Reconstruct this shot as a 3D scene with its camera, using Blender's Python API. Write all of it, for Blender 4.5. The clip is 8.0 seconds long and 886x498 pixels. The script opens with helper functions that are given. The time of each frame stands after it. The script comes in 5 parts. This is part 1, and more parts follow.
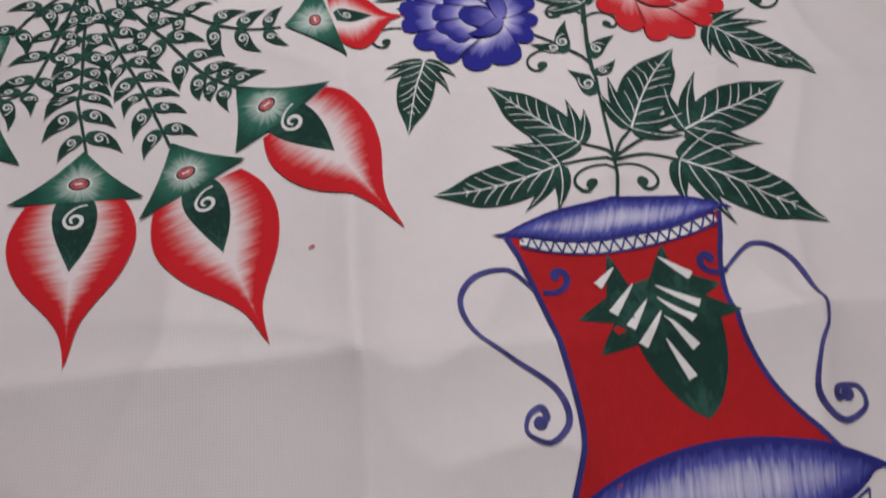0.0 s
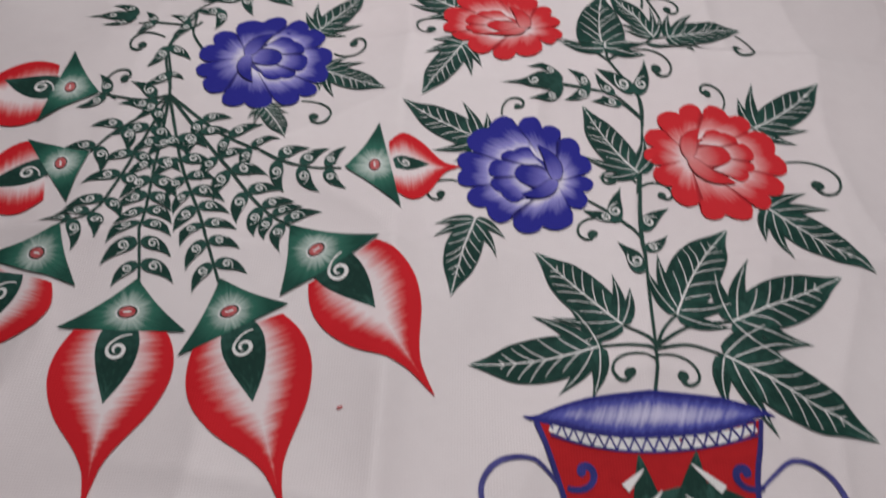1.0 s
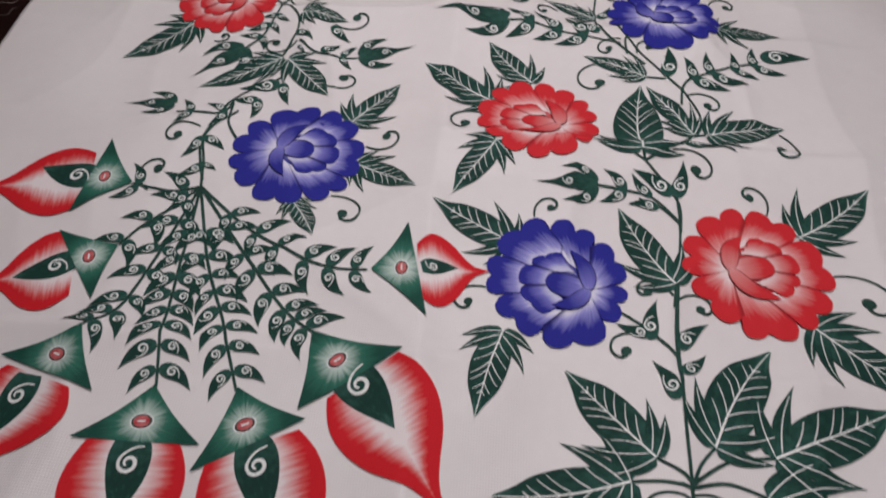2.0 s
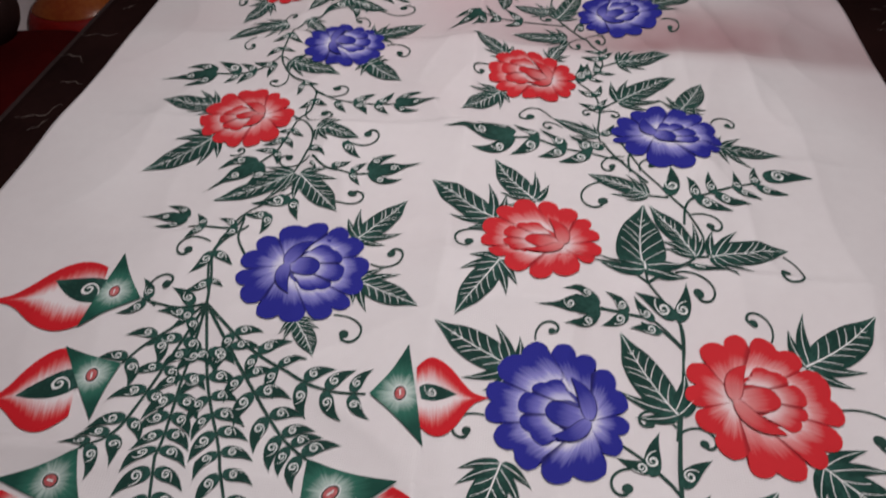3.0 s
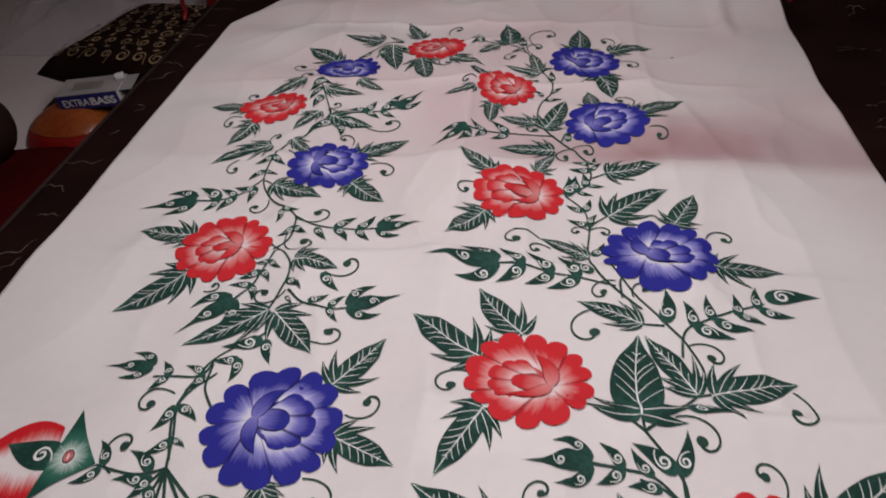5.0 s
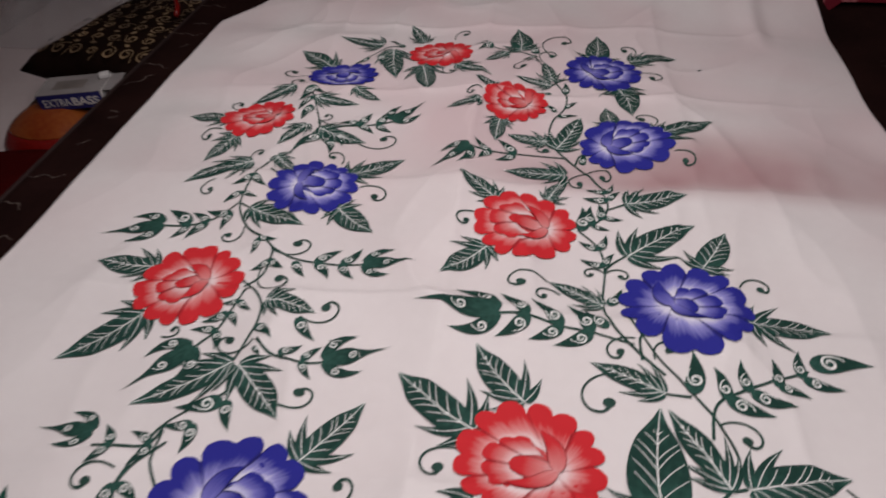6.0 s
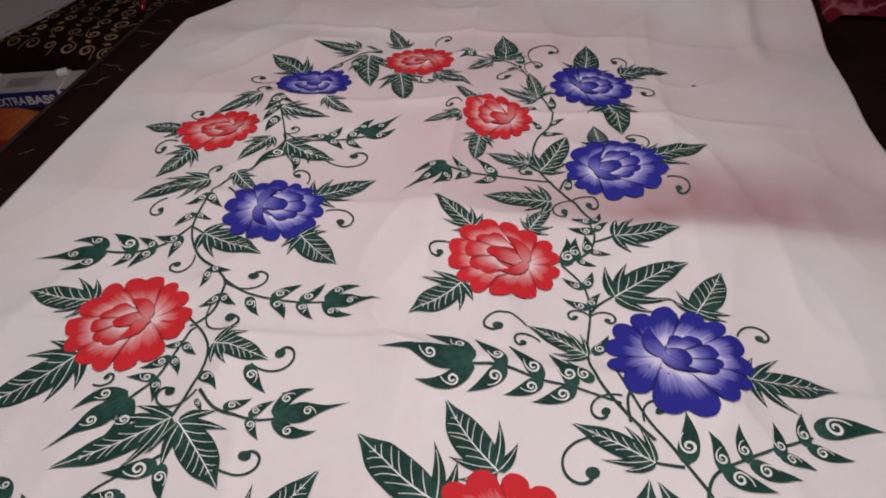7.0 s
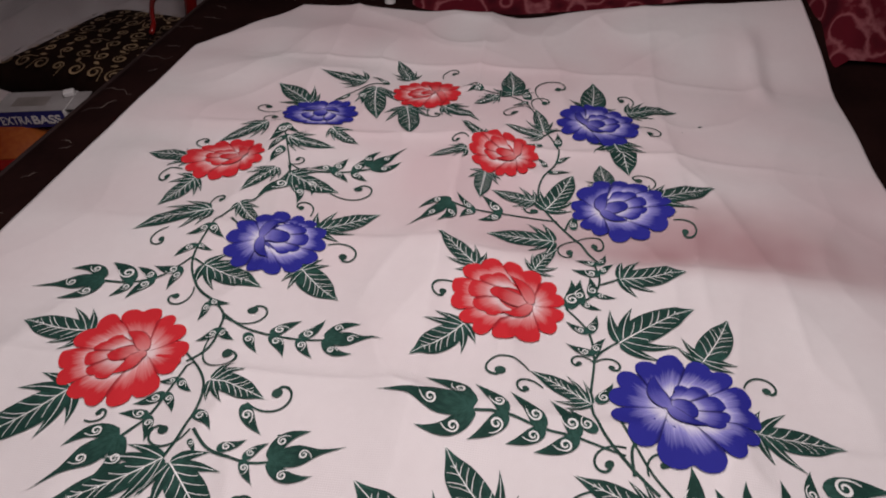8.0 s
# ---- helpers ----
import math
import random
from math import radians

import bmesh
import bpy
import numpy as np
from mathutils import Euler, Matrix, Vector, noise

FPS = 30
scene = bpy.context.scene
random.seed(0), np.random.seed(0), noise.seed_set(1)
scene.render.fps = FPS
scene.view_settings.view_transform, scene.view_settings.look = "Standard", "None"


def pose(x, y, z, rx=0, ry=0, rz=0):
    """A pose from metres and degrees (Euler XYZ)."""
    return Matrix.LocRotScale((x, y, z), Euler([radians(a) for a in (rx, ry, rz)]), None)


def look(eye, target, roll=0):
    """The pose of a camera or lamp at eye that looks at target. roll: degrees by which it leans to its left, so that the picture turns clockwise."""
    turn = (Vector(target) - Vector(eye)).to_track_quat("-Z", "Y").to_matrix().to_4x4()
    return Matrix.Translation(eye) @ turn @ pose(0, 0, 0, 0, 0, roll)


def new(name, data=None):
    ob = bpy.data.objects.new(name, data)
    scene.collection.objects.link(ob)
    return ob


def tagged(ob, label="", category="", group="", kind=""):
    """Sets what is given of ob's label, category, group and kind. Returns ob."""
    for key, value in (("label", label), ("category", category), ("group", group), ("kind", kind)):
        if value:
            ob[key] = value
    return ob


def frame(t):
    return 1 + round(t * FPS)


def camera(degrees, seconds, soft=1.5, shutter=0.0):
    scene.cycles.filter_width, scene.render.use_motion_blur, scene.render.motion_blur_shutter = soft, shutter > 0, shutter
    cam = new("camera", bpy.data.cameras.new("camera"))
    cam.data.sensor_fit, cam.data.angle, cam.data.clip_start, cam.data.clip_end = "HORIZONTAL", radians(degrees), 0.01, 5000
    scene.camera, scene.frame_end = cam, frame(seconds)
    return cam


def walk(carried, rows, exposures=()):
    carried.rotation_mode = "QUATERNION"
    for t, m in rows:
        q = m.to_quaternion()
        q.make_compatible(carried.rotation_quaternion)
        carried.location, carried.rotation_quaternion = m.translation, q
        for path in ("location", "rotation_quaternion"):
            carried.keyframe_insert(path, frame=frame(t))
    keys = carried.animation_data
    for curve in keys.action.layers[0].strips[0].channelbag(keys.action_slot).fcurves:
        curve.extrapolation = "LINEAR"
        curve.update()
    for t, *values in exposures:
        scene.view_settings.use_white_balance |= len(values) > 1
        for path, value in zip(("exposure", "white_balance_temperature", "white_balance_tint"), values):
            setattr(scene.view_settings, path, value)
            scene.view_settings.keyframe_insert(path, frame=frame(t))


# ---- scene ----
cam = camera(67.5, 8.0, soft=1.9, shutter=0.5)
PATH = [
    (0, (0.023, -0.15, 0.88), (0.184, 0.79, -0.878), 3.7),
    (0.5, (0.029, -0.118, 0.902), (0.143, 0.874, -0.83), 3.7),
    (1, (0.029, -0.079, 0.921), (0.065, 1.02, -0.75), 3.7),
    (1.5, (0.03, -0.051, 0.933), (0.007, 1.097, -0.704), 2.3),
    (2.8, (0.037, 0.012, 0.961), (-0.094, 1.332, -0.537), 0.5),
    (3, (0.044, 0.013, 0.971), (-0.098, 1.372, -0.489), 0.2),
    (3.5, (0.056, 0.031, 0.977), (-0.092, 1.438, -0.436), -0.3),
    (4, (0.064, 0.043, 0.987), (-0.121, 1.514, -0.356), -2.1),
    (4.5, (0.073, 0.066, 0.993), (-0.12, 1.567, -0.315), -2.7),
    (4.7, (0.074, 0.076, 0.993), (-0.108, 1.578, -0.315), -2.6),
    (5.8, (0.072, 0.182, 0.972), (-0.204, 1.683, -0.32), -3.7),
    (6, (0.077, 0.21, 0.964), (-0.149, 1.698, -0.354), -2.2),
    (6.5, (0.084, 0.273, 0.96), (-0.108, 1.76, -0.364), -0.7),
    (7, (0.081, 0.294, 0.952), (-0.099, 1.773, -0.383), -0.2),
    (7.5, (0.078, 0.304, 0.959), (-0.117, 1.807, -0.347), 0.4),
    (8, (0.074, 0.312, 0.959), (-0.11, 1.835, -0.323), 1.5),
]
EXPOSURES = [(0.0, -0.34, 6400, 9), (1.0, -0.37, 6400, 9), (1.5, -0.37, 6400, 9), (3.5, -0.31, 6400, 9), (4.7, -0.28, 6500, 10), (6.5, -0.28, 6600, 11), (8.0, -0.25, 6650, 15)]
walk(cam, [(t, look(eye, target, roll)) for t, eye, target, roll in PATH], EXPOSURES)

# ---- light ----
world = bpy.data.worlds.new("room_air")
world.use_nodes = True
world.node_tree.nodes["Background"].inputs[0].default_value = (0.9, 0.85, 0.88, 1)
world.node_tree.nodes["Background"].inputs[1].default_value = 0.05
scene.world = world

# unseen light, added; its place and length are tuned to the cloth's brightness
lamp_data = bpy.data.lights.new("added_tube_light", "AREA")
lamp_data.shape, lamp_data.size, lamp_data.size_y = "RECTANGLE", 0.05, 1.5
lamp_data.energy, lamp_data.color = 15.6, (1.0, 0.935, 0.93)
lamp = new("added_tube_light", lamp_data)
lamp.matrix_world = pose(0.07, 0.60, 1.56, 0, 0, 19)
tagged(lamp, kind="structure")

# ---- materials ----


def nodes_of(name):
    mat = bpy.data.materials.new(name)
    mat.use_nodes = True
    return mat, mat.node_tree.nodes, mat.node_tree.links, mat.node_tree.nodes["Principled BSDF"]


def fabric_bump(n, l, bsdf, scale=900.0, strength=0.12, distance=0.0006):
    """A fine weave over a slow unevenness."""
    tc = n.new("ShaderNodeTexCoord")
    wx, wy = n.new("ShaderNodeTexWave"), n.new("ShaderNodeTexWave")
    wy.bands_direction = "Y"
    for w in (wx, wy):
        w.inputs["Scale"].default_value = scale / 6
        w.inputs["Distortion"].default_value = 1.2
        l.new(tc.outputs["Object"], w.inputs["Vector"])
    add = n.new("ShaderNodeMath")
    add.operation = "ADD"
    l.new(wx.outputs["Fac"], add.inputs[0])
    l.new(wy.outputs["Fac"], add.inputs[1])
    bump = n.new("ShaderNodeBump")
    bump.inputs["Strength"].default_value = strength
    bump.inputs["Distance"].default_value = distance
    l.new(add.outputs[0], bump.inputs["Height"])
    l.new(bump.outputs[0], bsdf.inputs["Normal"])
    return tc


def ramp_of(n, stops):
    r = n.new("ShaderNodeValToRGB")
    while len(r.color_ramp.elements) < len(stops):
        r.color_ramp.elements.new(0.5)
    for e, (p, c) in zip(r.color_ramp.elements, stops):
        e.position, e.color = p, (*c, 1)
    return r


def plain(name, a, b, scale=30.0, rough=0.85, weave=True, metal=0.0, spec=0.3, sheen=0.0):
    """Two close tones mixed by noise at two scales."""
    mat, n, l, bsdf = nodes_of(name)
    if weave:
        tc = fabric_bump(n, l, bsdf)
    else:
        tc = n.new("ShaderNodeTexCoord")
    big, small = n.new("ShaderNodeTexNoise"), n.new("ShaderNodeTexNoise")
    big.inputs["Scale"].default_value, small.inputs["Scale"].default_value = scale, scale * 14
    big.inputs["Detail"].default_value = 4
    for t in (big, small):
        l.new(tc.outputs["Object"], t.inputs["Vector"])
    mix = n.new("ShaderNodeMath")
    mix.operation = "MULTIPLY_ADD"
    mix.inputs[1].default_value = 0.35
    l.new(small.outputs["Fac"], mix.inputs[0])
    l.new(big.outputs["Fac"], mix.inputs[2])
    r = ramp_of(n, ((0.45, a), (0.9, b)))
    l.new(mix.outputs[0], r.inputs[0])
    l.new(r.outputs[0], bsdf.inputs["Base Color"])
    bsdf.inputs["Roughness"].default_value = rough
    bsdf.inputs["Metallic"].default_value = metal
    bsdf.inputs["Specular IOR Level"].default_value = spec
    bsdf.inputs["Sheen Weight"].default_value = sheen
    return mat


def brushed(name, stops, along=2.0, across=60.0, amount=0.3, edge=None, centred=False, rim=(0.022, 0.085)):
    """Dye brushed along u from one tone to the next in fine strokes; edge: the tone of a drawn rim at both sides of v."""
    mat, n, l, bsdf = nodes_of(name)
    fabric_bump(n, l, bsdf)
    uv = n.new("ShaderNodeUVMap")
    sep = n.new("ShaderNodeSeparateXYZ")
    l.new(uv.outputs[0], sep.inputs[0])
    info = n.new("ShaderNodeObjectInfo")
    shift = n.new("ShaderNodeVectorMath")
    shift.operation = "MULTIPLY_ADD"
    shift.inputs[1].default_value = (along, across, 1)
    l.new(uv.outputs[0], shift.inputs[0])
    l.new(info.outputs["Random"], shift.inputs[2])
    noi = n.new("ShaderNodeTexNoise")
    noi.inputs["Scale"].default_value, noi.inputs["Detail"].default_value = 1.0, 5
    l.new(shift.outputs[0], noi.inputs["Vector"])
    cen = n.new("ShaderNodeMath")
    cen.operation = "SUBTRACT"
    cen.inputs[1].default_value = 0.5
    l.new(noi.outputs["Fac"], cen.inputs[0])
    source = sep.outputs["X"]
    if centred:
        # distance from the middle line, more towards the tip
        a = n.new("ShaderNodeMath")
        a.operation = "SUBTRACT"
        a.inputs[1].default_value = 0.5
        l.new(sep.outputs["Y"], a.inputs[0])
        b = n.new("ShaderNodeMath")
        b.operation = "ABSOLUTE"
        l.new(a.outputs[0], b.inputs[0])
        c = n.new("ShaderNodeMath")
        c.operation = "MULTIPLY_ADD"
        c.inputs[1].default_value = 1.75
        l.new(b.outputs[0], c.inputs[0])
        d = n.new("ShaderNodeMath")
        d.operation = "POWER"
        d.inputs[1].default_value = 2.1
        l.new(sep.outputs["X"], d.inputs[0])
        l.new(d.outputs[0], c.inputs[2])
        source = c.outputs[0]
    fac = n.new("ShaderNodeMath")
    fac.operation = "MULTIPLY_ADD"
    fac.inputs[1].default_value = amount
    l.new(cen.outputs[0], fac.inputs[0])
    l.new(source, fac.inputs[2])
    r = ramp_of(n, stops)
    l.new(fac.outputs[0], r.inputs[0])
    out = r.outputs[0]
    if edge:
        a = n.new("ShaderNodeMath")
        a.operation = "PINGPONG"
        a.inputs[1].default_value = 0.5
        l.new(sep.outputs["Y"], a.inputs[0])
        b = n.new("ShaderNodeMapRange")
        b.inputs["From Min"].default_value, b.inputs["From Max"].default_value = rim
        b.inputs["To Min"].default_value, b.inputs["To Max"].default_value = 0.85, 0.0
        l.new(a.outputs[0], b.inputs["Value"])
        m = n.new("ShaderNodeMix")
        m.data_type = "RGBA"
        l.new(b.outputs[0], m.inputs["Factor"])
        l.new(out, m.inputs["A"])
        m.inputs["B"].default_value = (*edge, 1)
        out = m.outputs["Result"]
    l.new(out, bsdf.inputs["Base Color"])
    bsdf.inputs["Roughness"].default_value = 0.8
    bsdf.inputs["Specular IOR Level"].default_value = 0.25
    return mat


m_cloth = plain("cotton_white", (0.705, 0.660, 0.668), (0.755, 0.715, 0.722), 5.0, 0.55, sheen=0.12)


def fold_shaded(mat):
    """Shade and reddish bounced light painted along a fold, with a sharp near edge."""
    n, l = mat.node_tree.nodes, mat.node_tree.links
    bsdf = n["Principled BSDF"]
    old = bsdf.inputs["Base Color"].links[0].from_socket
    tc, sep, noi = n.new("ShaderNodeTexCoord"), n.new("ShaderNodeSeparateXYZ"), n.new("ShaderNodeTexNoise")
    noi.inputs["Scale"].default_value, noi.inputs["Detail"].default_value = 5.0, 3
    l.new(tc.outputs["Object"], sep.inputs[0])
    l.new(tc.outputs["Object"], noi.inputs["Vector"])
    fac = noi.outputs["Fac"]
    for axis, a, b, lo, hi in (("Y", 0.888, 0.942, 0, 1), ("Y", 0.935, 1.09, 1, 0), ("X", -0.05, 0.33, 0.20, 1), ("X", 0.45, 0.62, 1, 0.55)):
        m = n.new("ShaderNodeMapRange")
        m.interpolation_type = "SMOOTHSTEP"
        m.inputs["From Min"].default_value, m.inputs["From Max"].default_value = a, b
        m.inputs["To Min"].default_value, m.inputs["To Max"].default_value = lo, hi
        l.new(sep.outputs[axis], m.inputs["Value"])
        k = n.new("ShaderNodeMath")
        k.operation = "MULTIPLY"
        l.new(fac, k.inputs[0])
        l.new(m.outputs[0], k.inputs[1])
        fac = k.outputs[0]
    # pink light off the red things around, painted thin in wide clouds
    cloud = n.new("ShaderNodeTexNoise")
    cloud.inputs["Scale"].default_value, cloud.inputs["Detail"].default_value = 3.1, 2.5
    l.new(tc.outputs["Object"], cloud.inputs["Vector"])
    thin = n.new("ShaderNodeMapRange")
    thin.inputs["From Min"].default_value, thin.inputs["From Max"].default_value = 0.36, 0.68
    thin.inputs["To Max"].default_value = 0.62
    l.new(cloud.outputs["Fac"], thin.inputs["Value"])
    # this painted tint is thinner towards the near end
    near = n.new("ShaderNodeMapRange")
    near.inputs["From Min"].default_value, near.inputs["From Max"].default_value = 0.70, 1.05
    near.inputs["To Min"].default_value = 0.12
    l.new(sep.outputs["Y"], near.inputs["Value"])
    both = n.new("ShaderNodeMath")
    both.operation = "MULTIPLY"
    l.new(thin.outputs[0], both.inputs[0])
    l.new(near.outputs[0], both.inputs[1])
    pink_bounce = n.new("ShaderNodeMix")
    pink_bounce.data_type = "RGBA"
    l.new(both.outputs[0], pink_bounce.inputs["Factor"])
    l.new(old, pink_bounce.inputs["A"])
    pink_bounce.inputs["B"].default_value = (0.66, 0.46, 0.49, 1)
    old = pink_bounce.outputs["Result"]
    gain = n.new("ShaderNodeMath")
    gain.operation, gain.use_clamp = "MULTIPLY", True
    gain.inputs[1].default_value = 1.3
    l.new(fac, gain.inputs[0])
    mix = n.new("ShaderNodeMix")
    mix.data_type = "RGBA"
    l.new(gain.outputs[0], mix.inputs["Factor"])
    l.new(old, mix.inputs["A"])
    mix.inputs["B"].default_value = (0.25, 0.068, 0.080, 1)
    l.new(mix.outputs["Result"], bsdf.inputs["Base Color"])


# the fold's shade goes into the cotton's colour
fold_shaded(m_cloth)
m_petal_blue = brushed("petal_blue", ((0.02, (0.68, 0.66, 0.80)), (0.26, (0.26, 0.25, 0.58)), (0.58, (0.019, 0.020, 0.255))), 2, 26, 0.46, (0.010, 0.008, 0.085), rim=(0.012, 0.045))
m_petal_red = brushed("petal_red", ((0.02, (0.78, 0.62, 0.63)), (0.26, (0.68, 0.26, 0.26)), (0.58, (0.57, 0.020, 0.028))), 2, 26, 0.46, (0.26, 0.010, 0.016), rim=(0.012, 0.045))
m_core_blue = brushed("core_blue", ((0.0, (0.56, 0.55, 0.76)), (0.36, (0.17, 0.16, 0.50)), (0.74, (0.021, 0.022, 0.255))), 2, 16, 0.30, (0.010, 0.008, 0.075), rim=(0.03, 0.10))
m_core_red = brushed("core_red", ((0.0, (0.76, 0.56, 0.57)), (0.36, (0.64, 0.22, 0.22)), (0.74, (0.56, 0.022, 0.030))), 2, 16, 0.30, (0.24, 0.010, 0.016), rim=(0.03, 0.10))
m_heart = brushed("heart_red", ((0.30, (0.78, 0.70, 0.71)), (0.62, (0.62, 0.10, 0.10)), (0.74, (0.56, 0.011, 0.019))), 46, 3, 0.36, None, True)
m_leaf = brushed("leaf_green", ((0.0, (0.022, 0.080, 0.064)), (0.45, (0.006, 0.034, 0.026)), (0.75, (0.008, 0.042, 0.032)), (1.0, (0.026, 0.088, 0.070))), 9, 7, 1.1)
m_tri = brushed("triangle_green", ((0.17, (0.50, 0.60, 0.56)), (0.42, (0.03, 0.14, 0.10)), (0.72, (0.008, 0.062, 0.044))), 1.5, 70, 0.42)
m_vein = plain("vein_white", (0.74, 0.76, 0.75), (0.90, 0.89, 0.89), 45, 0.8)
m_spiral = plain("spiral_white", (0.70, 0.72, 0.71), (0.82, 0.80, 0.80), 60, 0.8)
m_stem = plain("stem_green", (0.010, 0.036, 0.028), (0.022, 0.07, 0.055), 50, 0.8)
m_navy = plain("vase_blue_line", (0.018, 0.018, 0.12), (0.04, 0.04, 0.24), 40, 0.8)
m_handle = plain("handle_blue", (0.020, 0.020, 0.13), (0.09, 0.09, 0.30), 55, 0.8)
m_vase_red = plain("vase_red", (0.38, 0.008, 0.012), (0.50, 0.012, 0.016), 10, 0.85)
m_vase_blue = brushed("vase_blue", ((0.16, (0.022, 0.024, 0.20)), (0.36, (0.09, 0.10, 0.40)), (0.62, (0.58, 0.57, 0.75))), 3, 70, 0.45)
m_eye_red = plain("eye_red", (0.40, 0.03, 0.04), (0.6, 0.2, 0.2), 200, 0.8)
m_divan = plain("divan_brown", (0.008, 0.003, 0.0027), (0.017, 0.0064, 0.0056), 9, 0.95, spec=0.05)
m_thread = plain("thread_pale", (0.03, 0.02, 0.018), (0.20, 0.155, 0.135), 30, 0.7)
m_piping = plain("piping_brown", (0.012, 0.005, 0.0045), (0.022, 0.009, 0.008), 20, 0.8)
m_box_blue = plain("card_blue", (0.014, 0.016, 0.11), (0.022, 0.024, 0.16), 12, 0.5, weave=False)
m_box_grey = plain("card_grey", (0.24, 0.22, 0.22), (0.34, 0.32, 0.32), 14, 0.6, weave=False)
m_box_dull = plain("card_dull", (0.16, 0.14, 0.13), (0.24, 0.21, 0.20), 20, 0.6, weave=False)
m_card_white = plain("card_white", (0.62, 0.60, 0.60), (0.74, 0.72, 0.72), 14, 0.6, weave=False)
m_cushion = plain("cushion_brown", (0.007, 0.003, 0.002), (0.016, 0.007, 0.005), 14, 0.8, spec=0.08)
m_gold = plain("gold_swirl", (0.035, 0.020, 0.011), (0.50, 0.34, 0.19), 13, 0.32, metal=0.15, spec=0.5)
m_cushion_side = plain("cushion_side", (0.03, 0.012, 0.009), (0.05, 0.02, 0.015), 14, 0.7)
m_orange = plain("plastic_orange", (0.20, 0.030, 0.008), (0.32, 0.095, 0.02), 7, 0.25, weave=False, spec=0.5)
m_red_plastic = plain("plastic_red", (0.15, 0.006, 0.005), (0.24, 0.010, 0.008), 7, 0.25, weave=False, spec=0.5)
m_dark_leather = plain("leather_black", (0.018, 0.007, 0.006), (0.034, 0.014, 0.012), 9, 0.6, weave=False)
m_dark_red = plain("velvet_dark_red", (0.030, 0.0012, 0.0015), (0.055, 0.003, 0.003), 7, 0.95, spec=0.05)
m_floor = plain("floor_tile", (0.74, 0.65, 0.655), (0.82, 0.73, 0.735), 3, 0.5, weave=False)
m_wall = plain("wall_paint", (0.46, 0.38, 0.38), (0.52, 0.44, 0.44), 2, 0.9, weave=False)
m_ceiling = plain("ceiling_paint", (0.62, 0.58, 0.57), (0.68, 0.64, 0.63), 2, 0.9, weave=False)


def patterned_velvet():
    mat, n, l, bsdf = nodes_of("velvet_pattern")
    tc = fabric_bump(n, l, bsdf, 500)
    v = n.new("ShaderNodeTexVoronoi")
    v.feature = "SMOOTH_F1"
    v.inputs["Scale"].default_value = 24
    noi = n.new("ShaderNodeTexNoise")
    noi.inputs["Scale"].default_value, noi.inputs["Detail"].default_value = 14, 4
    l.new(tc.outputs["Object"], v.inputs["Vector"])
    l.new(tc.outputs["Object"], noi.inputs["Vector"])
    add = n.new("ShaderNodeMath")
    add.operation = "MULTIPLY"
    l.new(v.outputs["Distance"], add.inputs[0])
    l.new(noi.outputs["Fac"], add.inputs[1])
    r = ramp_of(n, ((0.17, (0.085, 0.006, 0.012)), (0.21, (0.24, 0.075, 0.085)), (0.25, (0.095, 0.008, 0.014)), (0.34, (0.045, 0.004, 0.008))))
    l.new(add.outputs[0], r.inputs[0])
    l.new(r.outputs[0], bsdf.inputs["Base Color"])
    bsdf.inputs["Roughness"].default_value = 0.95
    bsdf.inputs["Specular IOR Level"].default_value = 0.1
    return mat


m_pattern = patterned_velvet()
m_bag = bpy.data.materials.new("clear_plastic")
m_bag.use_nodes = True
bag = m_bag.node_tree.nodes["Principled BSDF"]
bag.inputs["Base Color"].default_value = (0.75, 0.75, 0.77, 1)
bag.inputs["Roughness"].default_value = 0.15
bag.inputs["Alpha"].default_value = 0.30
m_tube = bpy.data.materials.new("tube_glow")
m_tube.use_nodes = True
m_tube.node_tree.nodes["Principled BSDF"].inputs["Emission Color"].default_value = (1, 0.93, 0.92, 1)
m_tube.node_tree.nodes["Principled BSDF"].inputs["Emission Strength"].default_value = 4.0

# ---- the lie of the divan and of the cloth on it ----
TOP = 0.4435
CREASE_Y = (-0.46, -0.23, 0.0, 0.23, 0.485, 0.69, 0.914, 1.155, 1.41)


def step(a, b, v):
    v = min(1.0, max(0.0, (v - a) / (b - a)))
    return v * v * (3 - 2 * v)


def divan_z(x, y):
    """The soft top: a swell across it behind the sixth fold, and a rise to the far right corner."""
    z = TOP
    side = 0.30 * step(-0.62, -0.35, x) * (1 - step(-0.25, 0.02, x)) + step(0.08, 0.32, x) * (1 - step(0.40, 0.56, x))
    z += 0.018 * side * step(0.912, 1.00, y) * (1 - step(1.00, 1.19, y))
    z += 0.085 * max(0.0, min(1.1, (x - 0.05) / 0.55)) * step(1.40, 1.68, y)
    z += 0.003 * noise.noise(Vector((x * 2.2, y * 2.6, 3.1)))
    return z


